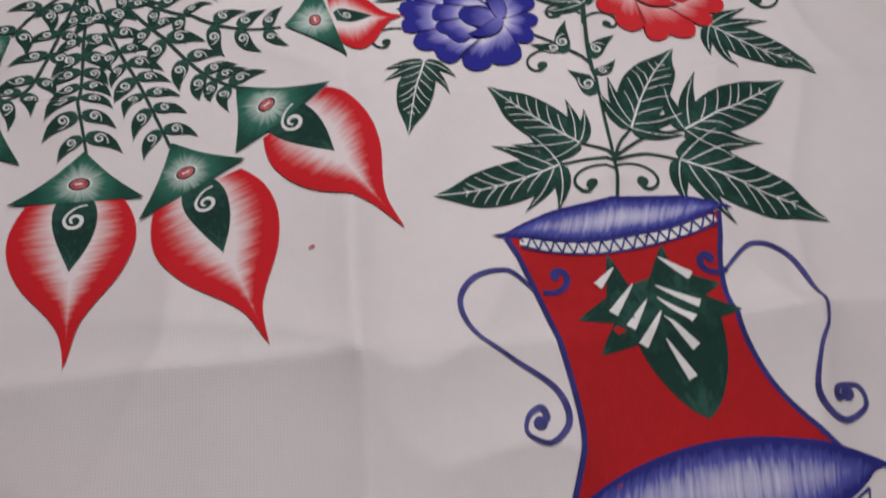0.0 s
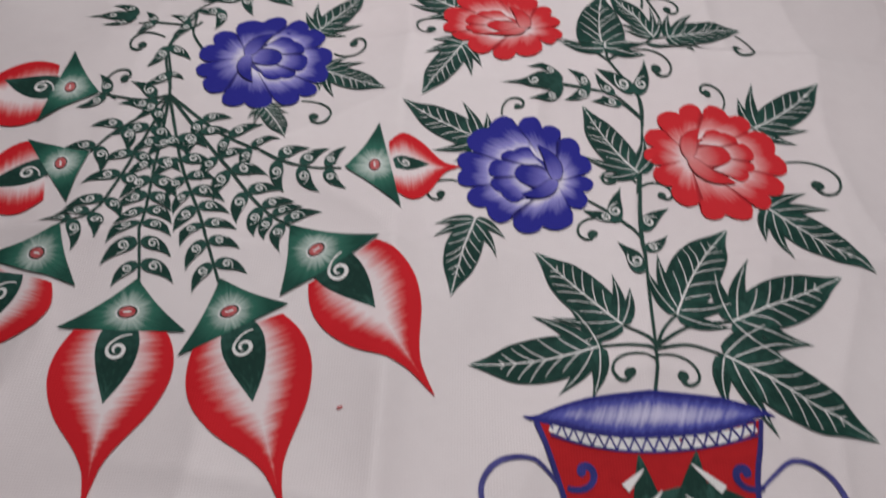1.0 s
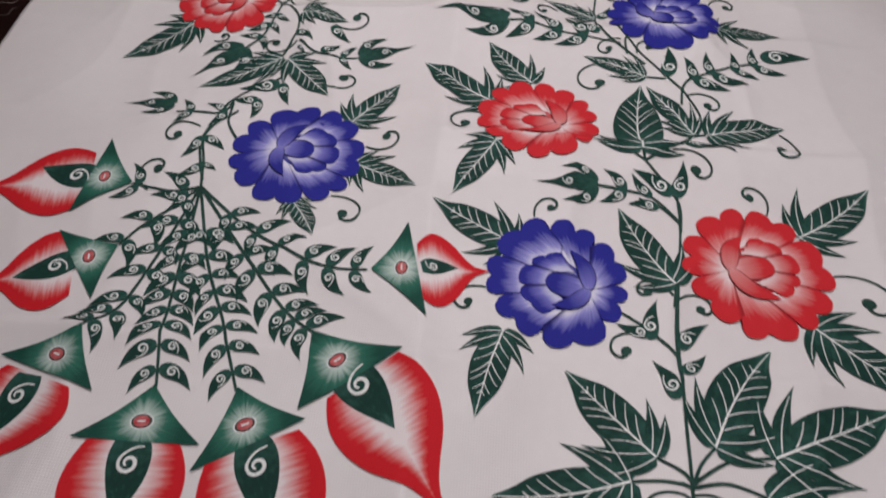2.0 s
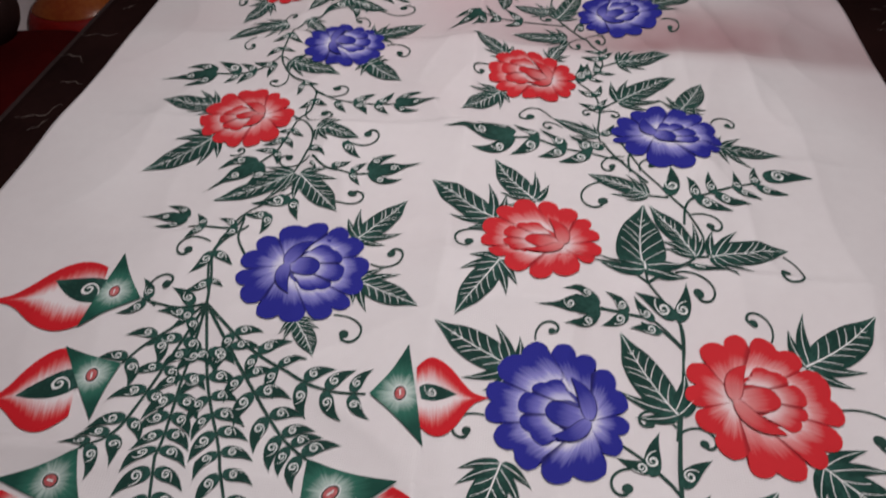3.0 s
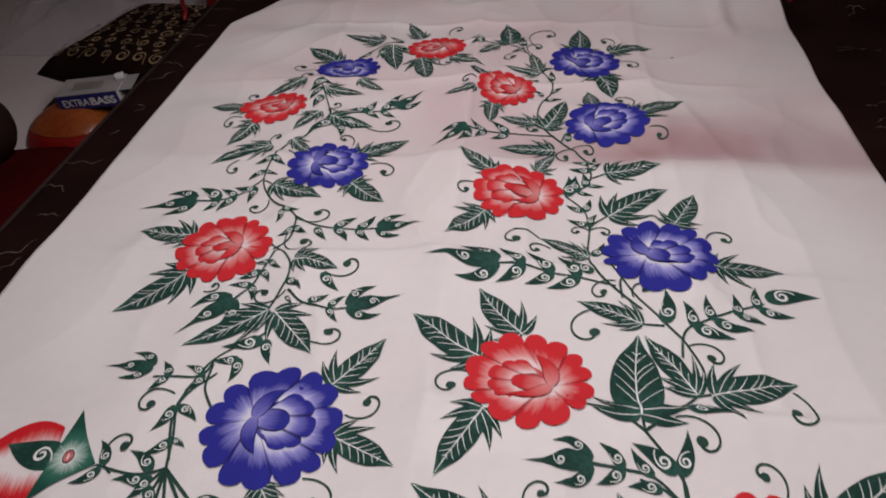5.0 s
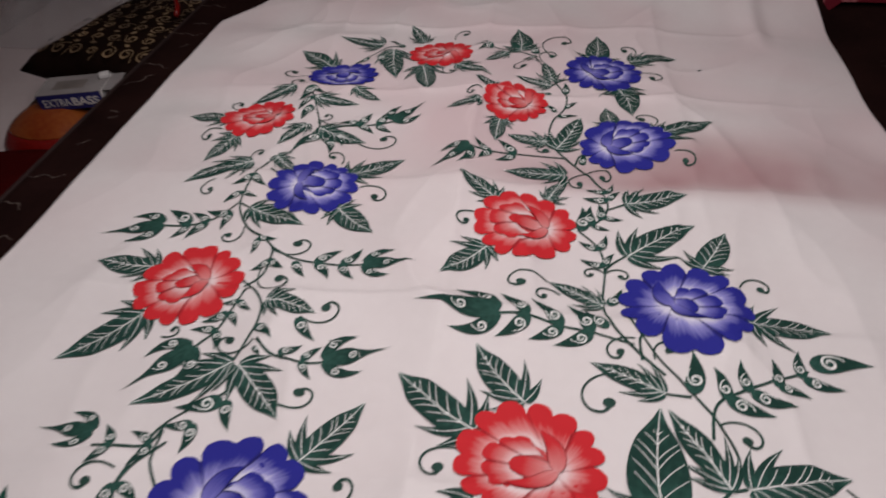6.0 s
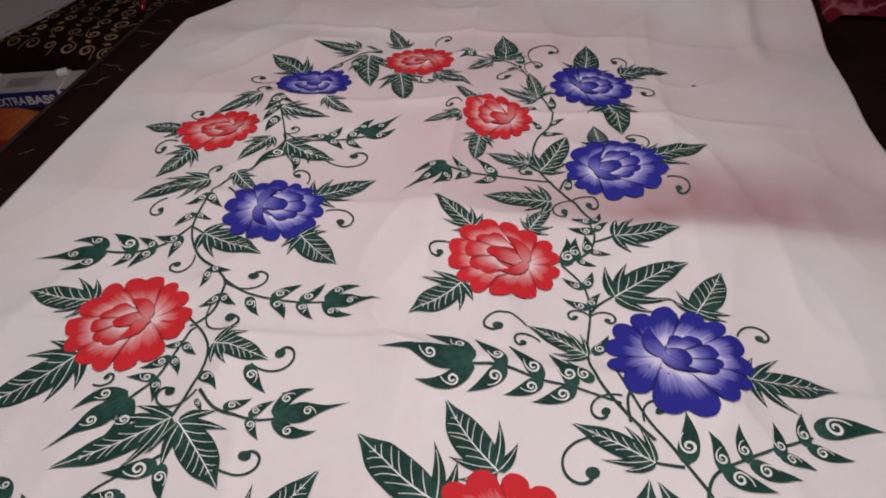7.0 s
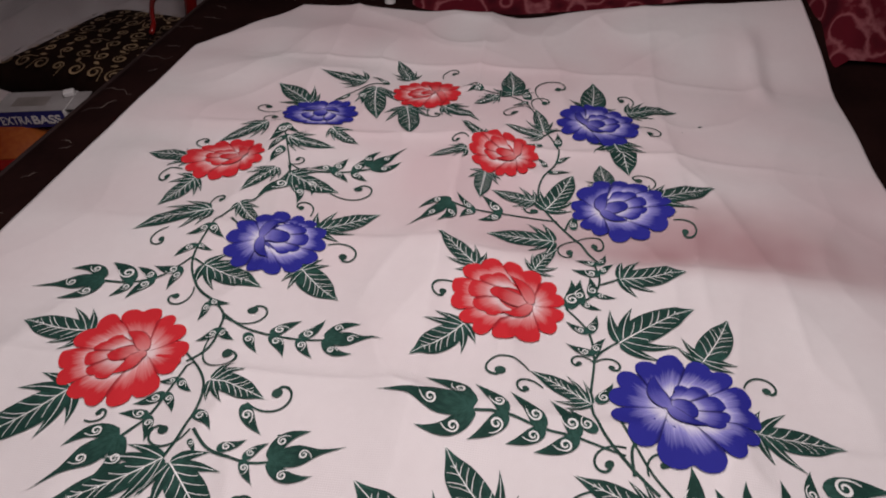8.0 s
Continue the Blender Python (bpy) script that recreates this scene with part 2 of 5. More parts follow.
def cloth_z(x, y):
    """The cloth's height: the divan below, ironed folds, small waves."""
    z = divan_z(x, y) + 0.0045
    flat = 1 - 0.95 * step(0.26, 0.56, abs(x - 0.022))
    for c, h, left, right in ((-0.275, 0.0060, 0.040, 0.009), (0.0, 0.0170, 0.060, 0.012), (0.298, 0.0065, 0.045, 0.009)):
        d = x - c - 0.006 * noise.noise(Vector((y * 3.0, c * 9, 0.5)))
        h *= 0.75 + 0.6 * noise.noise(Vector((y * 2.0, c * 7, 5.5)))
        d = math.copysign(math.sqrt(d * d + 0.000004) - 0.002, d)
        z += h * (0.45 * math.exp(-d / right) + 0.55 * math.exp(-d / 0.055) if d > 0 else math.exp(d / left))
    for c in CREASE_Y:
        d = y - c - 0.012 * noise.noise(Vector((x * 2.4, c * 5, 1.5)))
        # sharp and thin where the cloth is drawn flat, rounder at the near end
        h, near, far = (0.0068, 0.010, 0.006) if c > 1.1 else (0.0110, 0.045, 0.009)
        h *= flat * (0.8 + 0.7 * noise.noise(Vector((x * 3.0, c * 8, 7.5))))
        z += h * math.exp(-(math.sqrt(d * d + 0.000004) - 0.002) / (far if d > 0 else near))
    # crumples from handling
    calm = 1 - 0.85 * step(0.12, 0.60, abs(x - 0.032))
    z += 0.0100 * calm * (1 - abs(noise.noise(Vector((x * 3.6 + 0.9 * y, y * 2.6 - 0.8 * x, 6.0))))) ** 6
    z += 0.0058 * calm * (1 - abs(noise.noise(Vector((x * 6.5 - 2.0 * y, y * 4.0 + 2.2 * x, 8.0))))) ** 7
    z += 0.0009 * noise.noise(Vector((x * 15.0, y * 13.0, 2.0)))
    z += 0.0040 * noise.noise(Vector((x * 6.0, y * 7.0, 9.0))) + 0.0030 * noise.noise(Vector((x * 2.6 + y, y * 5.0, 4.0)))
    # a standing pleat near the far right corner, waves along the far left edge
    z += 0.010 * math.exp(-((x - 0.475) / 0.018) ** 2) * step(1.34, 1.42, y) * (1 - step(1.50, 1.60, y))
    billow = y + 0.25 * x + 0.05 * noise.noise(Vector((x * 2.5, y * 2.0, 3.3)))
    z += 0.0075 * (1 + math.sin(billow * 36)) * (0.6 + 0.8 * noise.noise(Vector((x * 3.0, y * 4.0, 6.6)))) * step(0.06, 0.36, -x) * (1 - 0.85 * step(0.44, 0.54, -x)) * step(0.92, 1.10, y) * (1 - 0.6 * step(1.35, 1.5, y))
    # nowhere below the divan's cover
    low = divan_z(x, y) + 0.0022
    d = z - low
    return low + 0.5 * (d + math.sqrt(d * d + 0.00002))


# ---- mesh helpers ----
class Patch:
    """Vertices, faces and uv of flat painted work, laid on the cloth when it is built."""

    def __init__(self):
        self.v, self.f, self.uv, self.k = [], [], [], 0

    def grid(self, rows, lift, uvs, root=None):
        """rows: lists of (x, y); uvs: the same shape of (u, v). root: a vertex that takes the place of the first row."""
        wide, ids = len(rows[0]), []
        for i, (row, uvrow) in enumerate(zip(rows, uvs)):
            if i == 0 and root is not None:
                ids.append([root] * wide)
                continue
            line = []
            for (x, y), q in zip(row, uvrow):
                line.append(len(self.v))
                self.v.append((x, y, cloth_z(x, y) + 0.0011 + lift * 0.30 + self.k * 0.00002))
                self.uv.append(q)
            ids.append(line)
        for i in range(len(rows) - 1):
            for j in range(wide - 1):
                a, b, c, d = ids[i][j], ids[i][j + 1], ids[i + 1][j + 1], ids[i + 1][j]
                self.f.append((a, c, d) if a == b else (a, b, c, d))
        self.k += 1
        return ids

    def ribbon(self, pts, half, lift, nv=2, root=None):
        """A band along pts, half(s) wide to each side. Gives the vertices of its middle line."""
        rows, uvs, n = [], [], len(pts)
        for i, p in enumerate(pts):
            a, b = pts[max(0, i - 1)], pts[min(n - 1, i + 1)]
            dx, dy = b[0] - a[0], b[1] - a[1]
            d = math.hypot(dx, dy) or 1.0
            nx, ny = -dy / d, dx / d
            s = i / (n - 1)
            w = half(s)
            row, uvr = [], []
            for j in range(nv + 1):
                q = (j / nv * 2 - 1) * w
                row.append((p[0] + nx * q, p[1] + ny * q))
                uvr.append((s, j / nv))
            rows.append(row)
            uvs.append(uvr)
        return [line[nv // 2] for line in self.grid(rows, lift, uvs, root)]

    def disc(self, x, y, r, lift, squash=1.0, turn=0.0, n=14, rings=2, root=None):
        rows, uvs = [], []
        for i in range(rings + 1):
            q = r * (i / rings) + 1e-5
            row = []
            for j in range(n + 1):
                a = 2 * math.pi * j / n
                u, w = q * math.cos(a), q * squash * math.sin(a)
                row.append((x + u * math.cos(turn) - w * math.sin(turn), y + u * math.sin(turn) + w * math.cos(turn)))
            rows.append(row)
            uvs.append([(i / rings, j / n) for j in range(n + 1)])
        self.grid(rows, lift, uvs, root)


def linked(name, verts, faces, mat, parent=None, uv=None, smooth=True):
    me = bpy.data.meshes.new(name)
    me.from_pydata(verts, [], faces)
    if uv:
        layer = me.uv_layers.new(name="UVMap")
        for lp in me.loops:
            layer.data[lp.index].uv = uv[lp.vertex_index]
    me.materials.append(mat)
    me.polygons.foreach_set("use_smooth", [smooth] * len(me.polygons))
    me.update()
    ob = new(name, me)
    ob.parent = parent
    return ob


def laid(name, patch, mat, parent, label=""):
    return tagged(linked(name, patch.v, patch.f, mat, parent, patch.uv), label)


def part(name, bm, mat, parent=None, label="", smooth=False):
    me = bpy.data.meshes.new(name)
    bm.to_mesh(me)
    bm.free()
    me.materials.append(mat)
    me.polygons.foreach_set("use_smooth", [smooth] * len(me.polygons))
    ob = new(name, me)
    ob.parent = parent
    return tagged(ob, label)


def box_mesh(x0, y0, z0, x1, y1, z1, bevel=0.0, seg=2):
    bm = bmesh.new()
    bmesh.ops.create_cube(bm, size=1.0)
    for v in bm.verts:
        v.co = Vector(((x0 + x1) / 2 + v.co.x * (x1 - x0), (y0 + y1) / 2 + v.co.y * (y1 - y0), (z0 + z1) / 2 + v.co.z * (z1 - z0)))
    if bevel:
        bmesh.ops.bevel(bm, geom=bm.edges[:], offset=bevel, segments=seg, profile=0.5, affect="EDGES")
    return bm


def spline(pts, n):
    """A smooth curve through pts, n points a stretch."""
    out, m = [], len(pts)
    for i in range(m - 1):
        p0, p1, p2, p3 = pts[max(0, i - 1)], pts[i], pts[i + 1], pts[min(m - 1, i + 2)]
        for k in range(n):
            t = k / n
            out.append(tuple(0.5 * (2 * b + (c - a) * t + (2 * a - 5 * b + 4 * c - d) * t * t + (3 * b - a - 3 * c + d) * t ** 3)
                             for a, b, c, d in zip(p0, p1, p2, p3)))
    out.append(pts[-1])
    return out


# ---- room ----
def slab(name, x0, y0, z0, x1, y1, z1, mat):
    return tagged(part(name, box_mesh(x0, y0, z0, x1, y1, z1), mat), kind="structure")


FLOOR = 0.10
slab("floor", -2.6, -2.6, FLOOR - 0.1, 2.6, 3.4, FLOOR, m_floor)
slab("wall_south", -2.6, -2.7, FLOOR, 2.6, -2.6, 2.7, m_wall)
slab("wall_north", -2.6, 3.4, FLOOR, 2.6, 3.5, 2.7, m_wall)
slab("wall_west", -2.7, -2.6, FLOOR, -2.6, 3.4, 2.7, m_wall)
slab("wall_east", 2.6, -2.6, FLOOR, 2.7, 3.4, 2.7, m_wall)
slab("ceiling", -2.6, -2.6, 2.7, 2.6, 3.4, 2.8, m_ceiling)

# out of view: a made-up fixture around the added light
fixture = tagged(new("added_tube_lamp"), "added white tube lamp, out of view, on two cords over the divan", "lamp")
fixture.matrix_world = pose(0.07, 0.60, 1.59, 0, 0, 19)
part("housing", box_mesh(-0.05, -0.80, 0.025, 0.05, 0.80, 0.07, 0.008), m_card_white, fixture)
for y in (-0.6, 0.6):
    bm = bmesh.new()
    bmesh.ops.create_cone(bm, cap_ends=True, segments=10, radius1=0.003, radius2=0.003, depth=1.045, matrix=pose(0, y, 0.5875))
    part("cord", bm, m_card_white, fixture)
for y in (-0.765, 0.765):
    part("end_cap", box_mesh(-0.018, y - 0.012, -0.018, 0.018, y + 0.012, 0.026, 0.004), m_card_white, fixture)
bm = bmesh.new()
bmesh.ops.create_cone(bm, cap_ends=True, segments=20, radius1=0.013, radius2=0.013, depth=1.51, matrix=pose(0, 0, 0, 90))
part("tube", bm, m_tube, fixture, "glowing white glass tube", True)

# ---- divan ----
divan = tagged(new("divan"), "low divan covered in dark brown fabric with squiggles", "bed")
divan.location = (0.2, 0.3, FLOOR)
back = Matrix.Translation((-0.2, -0.3, -FLOOR))
X0, X1, Y0, Y1 = -0.635, 1.15, -1.3, 2.05
nx, ny = 110, 190
verts, faces = [], []
for j in range(ny + 1):
    for i in range(nx + 1):
        x, y = X0 + (X1 - X0) * i / nx, Y0 + (Y1 - Y0) * j / ny
        e = min(x - X0, X1 - x, y - Y0, Y1 - y)
        fall = 0.02 * (1 - math.sqrt(max(0.0, 1 - (1 - min(1.0, e / 0.02)) ** 2)))
        verts.append((x - 0.2, y - 0.3, divan_z(x, y) - fall - FLOOR))
for j in range(ny):
    for i in range(nx):
        a = j * (nx + 1) + i
        faces.append((a, a + 1, a + nx + 2, a + nx + 1))
ring = [i for i in range(nx + 1)] + [j * (nx + 1) + nx for j in range(1, ny + 1)] + [ny * (nx + 1) + i for i in range(nx - 1, -1, -1)] + [j * (nx + 1) for j in range(ny - 1, 0, -1)]
low = len(verts)
for r in ring:
    verts.append((verts[r][0], verts[r][1], 0.02))
for k in range(len(ring)):
    k2 = (k + 1) % len(ring)
    faces.append((ring[k], low + k, low + k2, ring[k2]))
linked("mattress", verts, faces, m_divan, divan)
part("plinth", box_mesh(X0 - 0.2 + 0.03, Y0 - 0.3 + 0.03, 0, X1 - 0.2 - 0.03, Y1 - 0.3 - 0.03, 0.02), m_dark_leather, divan)
for side in (0, 1):
    x = X0 + 0.016 if side == 0 else X1 - 0.016
    pv, pf = [], []
    for j in range(120):
        y = Y0 + 0.02 + (Y1 - Y0 - 0.04) * j / 119
        for k in range(6):
            a = k * math.pi / 3
            pv.append((x + 0.0035 * math.cos(a) - 0.2, y - 0.3, divan_z(x, y) - 0.001 + 0.0035 * math.sin(a) - FLOOR))
        if j:
            for k in range(6):
                q = (j - 1) * 6
                pf.append((q + k, q + (k + 1) % 6, q + 6 + (k + 1) % 6, q + 6 + k))
    linked("piping", pv, pf, m_piping, divan)


def squiggle(x, y, size, turn):
    """A pale thread stitched on the cover."""
    n, pv, pf = 16, [], []
    bend = random.uniform(0.5, 1.0)
    for i in range(n):
        s = i / (n - 1)
        u, w = (s - 0.5) * size, (math.sin(s * 5.5 * bend + turn * 3) + 0.5 * math.sin(s * 13 + turn * 5)) * size * 0.12
        cx, cy = x + u * math.cos(turn) - w * math.sin(turn), y + u * math.sin(turn) + w * math.cos(turn)
        h = 0.0003 + 0.0005 * math.sin(math.pi * s)
        for g in (-h, h):
            px, py = cx - g * math.sin(turn), cy + g * math.cos(turn)
            pv.append((px - 0.2, py - 0.3, divan_z(px, py) + 0.0012 - FLOOR))
        if i:
            q = 2 * i
            pf.append((q - 2, q, q + 1, q - 1))
    linked("stitch", pv, pf, m_thread, divan)


random.seed(5)
for i in range(26):
    squiggle(-0.580 + random.uniform(-0.018, 0.018), 0.25 + 0.066 * i + random.uniform(-0.03, 0.03), random.uniform(0.018, 0.062), random.uniform(-0.2, 1.0))
for i in range(64):
    squiggle(random.uniform(0.63, 0.98), random.uniform(0.5, 1.5), random.uniform(0.015, 0.055), random.uniform(-0.6, 0.9))
for i in range(10):
    squiggle(-0.55 + 0.034 * i, 1.74 + random.uniform(-0.03, 0.05), random.uniform(0.02, 0.05), random.uniform(-0.4, 0.4))

# ---- the painted cloth ----
CX0, CX1, CY0, CY1 = -0.534, 0.580, -0.62, 1.660
cloth = tagged(new("tablecloth"), "white cotton cloth with painted flowers and reddish shade painted along a fold", "tablecloth")


def drawn_in(x, y):
    """The far left corner is drawn inwards, the right edge bows out before its corner."""
    x += 0.020 * step(1.12, 1.38, y) * (1 - step(1.46, 1.64, y)) * step(0.30, 0.58, x)
    return x + 0.135 * max(0.0, (y - 1.43) / 0.225) * step(0.05, 0.541, -x)


nx, ny = 280, 570
verts, faces = [], []
for j in range(ny + 1):
    for i in range(nx + 1):
        x, y = CX0 + (CX1 - CX0) * i / nx, CY0 + (CY1 - CY0) * j / ny
        x = drawn_in(x, y) + 0.0015 * noise.noise(Vector((x * 3, y * 8, 2))) * (1 if i in (0, nx) else 0)
        verts.append((x, y, cloth_z(x, y)))
for j in range(ny):
    for i in range(nx):
        a = j * (nx + 1) + i
        faces.append((a, a + 1, a + nx + 2, a + nx + 1))
sheet = linked("sheet", verts, faces, m_cloth, cloth)
thick = sheet.modifiers.new("thickness", "SOLIDIFY")
thick.thickness, thick.offset = 0.0008, -1

def along(x0, y0, x1, y1, n, bend=0.0):
    """Points from base to tip, bent sideways, with the unit axes."""
    dx, dy = x1 - x0, y1 - y0
    return [(x0 + dx * s - dy * bend * math.sin(math.pi * s), y0 + dy * s + dx * bend * math.sin(math.pi * s)) for s in (i / n for i in range(n + 1))]


def at_angle(x, y, ang, length, n, bend=0.0):
    return along(x, y, x + length * math.cos(ang), y + length * math.sin(ang), n, bend)


def painted_leaf(x0, y0, x1, y1, form=""):
    """A toothed leaf: an oval blade with a drawn-out tip and two spikes on each side of its base; white veins."""
    length, ang = math.hypot(x1 - x0, y1 - y0), math.atan2(y1 - y0, x1 - x0)
    wide = {"": 0.195, "n": 0.145, "w": 0.24}[form] * random.uniform(0.94, 1.06)
    spread = {"": 1.0, "n": 0.72, "w": 1.22}[form]
    bend = random.uniform(-0.05, 0.05)
    axis = along(x0, y0, x1, y1, 22, bend)
    p, veins = Patch(), Patch()

    def blade(s):
        b = ((s + 0.03) ** 0.66) * max(0.0, 1 - s) ** 0.86 / 0.385 if form != "w" else ((s + 0.02) ** 0.50) * max(0.0, 1 - s) ** 0.92 / 0.435
        return wide * length * b * (1 - 0.45 * step(0.66, 0.98, s))

    spine = p.ribbon(axis, blade, 0.0009, 6)
    rib = veins.ribbon(axis, lambda s: length * 0.0062 * (1 - 0.8 * s) + 0.0002, 0.0016)
    for side in (-1, 1):
        for start, turn, size in ((0.0, 66, 0.43), (0.05, 43, 0.53)) if form != "w" else ((0.0, 70, 0.40), (0.05, 56, 0.44)):
            bx, by = axis[int(start * 22)]
            a = ang + side * radians(turn * spread * random.uniform(0.92, 1.08))
            line = at_angle(bx, by, a, length * size * random.uniform(0.9, 1.1), 12, side * 0.06)
            fat = length * 0.066 * (0.8 if form == "n" else 1.0)
            p.ribbon(line, lambda s: fat * (0.25 + 1.15 * math.sin(math.pi * min(1, s * 0.8 + 0.12))) * (1 - s) ** 0.8, 0.0009, 2, spine[int(start * 22)])
            veins.ribbon(line[:11], lambda s: length * 0.0030 * (1 - 0.7 * s) + 0.00018, 0.0016, 2, rib[int(start * 22)])
    for i in range(6):
        s = 0.18 + 0.115 * i
        bx, by = axis[int(s * 22)]
        for side in (-1, 1):
            reach = blade(min(0.97, s + 0.14)) * 1.30
            line = at_angle(bx, by, ang + side * radians(42 * (0.75 if form == "n" else 1) * random.uniform(0.9, 1.1)), reach, 6, -side * 0.05)
            veins.ribbon(line, lambda q: length * 0.0031 * (1 - 0.7 * q) + 0.00016, 0.0016, 2, rib[int(s * 22)])
    leaf = laid("painted_leaf", p, m_leaf, cloth)
    laid("vein", veins, m_vein, leaf)
    return leaf


def white_spiral(x, y, r, ang, lift, parent):
    """A small white curl: a round of one and a half turns with a short tail."""
    patch, pts = Patch(), []
    for i in range(29):
        s = i / 28
        a, q = ang + 9.6 * s, r * (1.02 - 0.78 * s) + r * 0.75 * max(0.0, 1 - s * 7) ** 2
        pts.append((x + q * math.cos(a), y + q * math.sin(a)))
    patch.ribbon(pts, lambda s: r * (0.07 + 0.10 * math.sin(math.pi * s)), lift)
    laid("spiral", patch, m_spiral, parent)


def painted_drop(x0, y0, x1, y1, form="", hook=0.0):
    """A small pointed leaf with a white spiral in it."""
    length, ang = math.hypot(x1 - x0, y1 - y0), math.atan2(y1 - y0, x1 - x0)
    p = Patch()
    fat = length * ({"f": 0.27, "t": 0.285}[form] if form else random.uniform(0.25, 0.29))
    axis = along(x0, y0, x1, y1, 16, hook or random.choice((-0.07, 0.07)))
    p.ribbon(axis, lambda s: fat * 2.0 * (s + 0.02) ** 0.55 * max(0.0, 1 - s) ** 1.35, 0.0013, 4)
    cx, cy = axis[5]
    leaf = laid("painted_leaflet", p, m_leaf, cloth)
    white_spiral(cx, cy, fat * (0.48 if form == "t" else 0.54), ang + random.uniform(-0.6, 0.6), 0.0019, leaf)


def painted_bud(x0, y0, x1, y1):
    """A three-pointed bud at a sprig's end, with three white spirals."""
    length, ang = math.hypot(x1 - x0, y1 - y0), math.atan2(y1 - y0, x1 - x0)
    p = Patch()
    axis = along(x0, y0, x1, y1, 20)
    spine = p.ribbon(axis, lambda s: length * (0.175 * math.sin(math.pi * min(1.0, s * 1.05) ** 0.8) ** 0.8 * (1 - s) ** 0.35 * (0.35 + 0.65 * (1 - step(0.35, 0.75, s))) + 0.002), 0.0013, 4)
    marks = [axis[9]]
    for side in (-1, 1):
        line = at_angle(x0, y0, ang + side * 0.52, length * 0.64, 14, side * 0.20)
        p.ribbon(line, lambda s: length * 0.115 * math.sin(math.pi * min(1.0, 0.12 + s * 0.88)) ** 0.8 * (1 - s) ** 0.4, 0.0013, 3, spine[0])
        marks.append(line[6])
    bud = laid("painted_bud", p, m_leaf, cloth)
    for x, y in marks:
        white_spiral(x, y, length * 0.068, ang + random.uniform(-1, 1), 0.0020, bud)


def painted_stem(*pts):
    p = Patch()
    line = spline(list(pts), 9)
    p.ribbon(line, lambda s: 0.0015 - 0.0004 * s, 0.0006)
    laid("painted_stem", p, m_stem, cloth)


def painted_curl(x0, y0, x1, y1, sense, mat=None, parent=None, thick=0.0012, lift=0.0006):
    """A tendril that winds from its foot to a round end."""
    r0, a0 = math.hypot(x0 - x1, y0 - y1), math.atan2(y0 - y1, x0 - x1)
    sign = 1 if sense == "+" else -1
    p, n = Patch(), 40
    pts = []
    for i in range(n + 1):
        s = i / n
        a, q = a0 + sign * 5.8 * s, r0 * (0.12 + 0.36 * (1 - s) + 0.52 * (1 - s) ** 6)
        pts.append((x1 + q * math.cos(a), y1 + q * math.sin(a)))
    mid = p.ribbon(pts, lambda s: thick * (0.75 + 0.5 * s), lift)
    p.disc(pts[-1][0], pts[-1][1], max(0.0028, min(0.006, r0 * 0.17)), lift + 0.0002, 0.85, a0, root=mid[-1])
    laid("painted_tendril", p, mat or m_stem, parent or cloth)


def round_map(cx, cy, rx, ry):
    """From a flower's own round, of radius one, to the cloth."""
    return lambda q: (cx + rx * q[0], cy + ry * q[1])


def leaves_round(foot, centre, r, to):
    """The share of the way from foot to a point at which a smaller round is left behind."""
    bx, by = to[0] - foot[0], to[1] - foot[1]
    d = math.hypot(bx, by) or 1e-6
    ux, uy = bx / d, by / d
    ox, oy = foot[0] - centre[0], foot[1] - centre[1]
    b = ox * ux + oy * uy
    q = b * b - (ox * ox + oy * oy - r * r)
    return min(0.8, max(0.05, (-b + math.sqrt(max(0.0, q))) / d))


def fan_petal(parent, place, foot, centre, r, a0, a1, lobes, inner, lift, mat, notch=0.25):
    """A petal that widens from the foot to a lobed rim; inner: the round in front of it."""
    rows, uvs, na, nr = [], [], 10 * lobes, 12
    swell, skew, cleft = random.uniform(0.96, 1.04), random.uniform(0.85, 1.18), random.uniform(0.45, 0.75)
    for i in range(nr + 1):
        u = i / nr
        row, uvr = [], []
        for j in range(na + 1):
            t = j / na
            a = a0 + (a1 - a0) * t
            dip = 1 - abs(math.sin(math.pi * lobes * t ** skew)) ** 0.5
            if 0.12 < t < 0.88:
                dip *= cleft
            out = r * swell * (1 - notch * dip)
            rim = (centre[0] + out * math.cos(a), centre[1] + out * math.sin(a))
            k = 0.88 * leaves_round(foot, inner[0], inner[1], rim)
            g = k + (1 - k) * u
            row.append(place((foot[0] + (rim[0] - foot[0]) * g, foot[1] + (rim[1] - foot[1]) * g)))
            uvr.append((u * 1.12 - 0.16, t))
        rows.append(row)
        uvs.append(uvr)
    p = Patch()
    p.grid(rows, lift, uvs)
    return laid("petal", p, mat, parent)


def folded_petal(parent, place, start, tip, half, bend, lift, mat, blunt=False, light=0.0):
    """A single petal from start to tip, bowed to one side; blunt: with a round end."""
    p = Patch()
    line = along(*start, *tip, 18, bend)
    if blunt:
        width = lambda t: half * 2.0 * math.sqrt(max(0.0, (0.10 + 0.90 * t) * (1 - t))) * (0.75 + 0.35 * t)
    else:
        width = lambda t: half * 2.05 * (t + 0.03) ** 0.55 * (1 - t) ** 0.95
    rows, uvs, n = [], [], len(line)
    for i, q in enumerate(line):
        a, b = line[max(0, i - 1)], line[min(n - 1, i + 1)]
        dx, dy = b[0] - a[0], b[1] - a[1]
        d = math.hypot(dx, dy) or 1.0
        t = i / (n - 1)
        rows.append([place((q[0] - dy / d * g * width(t), q[1] + dx / d * g * width(t))) for g in (k / 4 - 1 for k in range(9))])
        uvs.append([(light + (1 - light) * t, k / 8) for k in range(9)])
    p.grid(rows, lift, uvs)
    laid("petal", p, mat, parent)


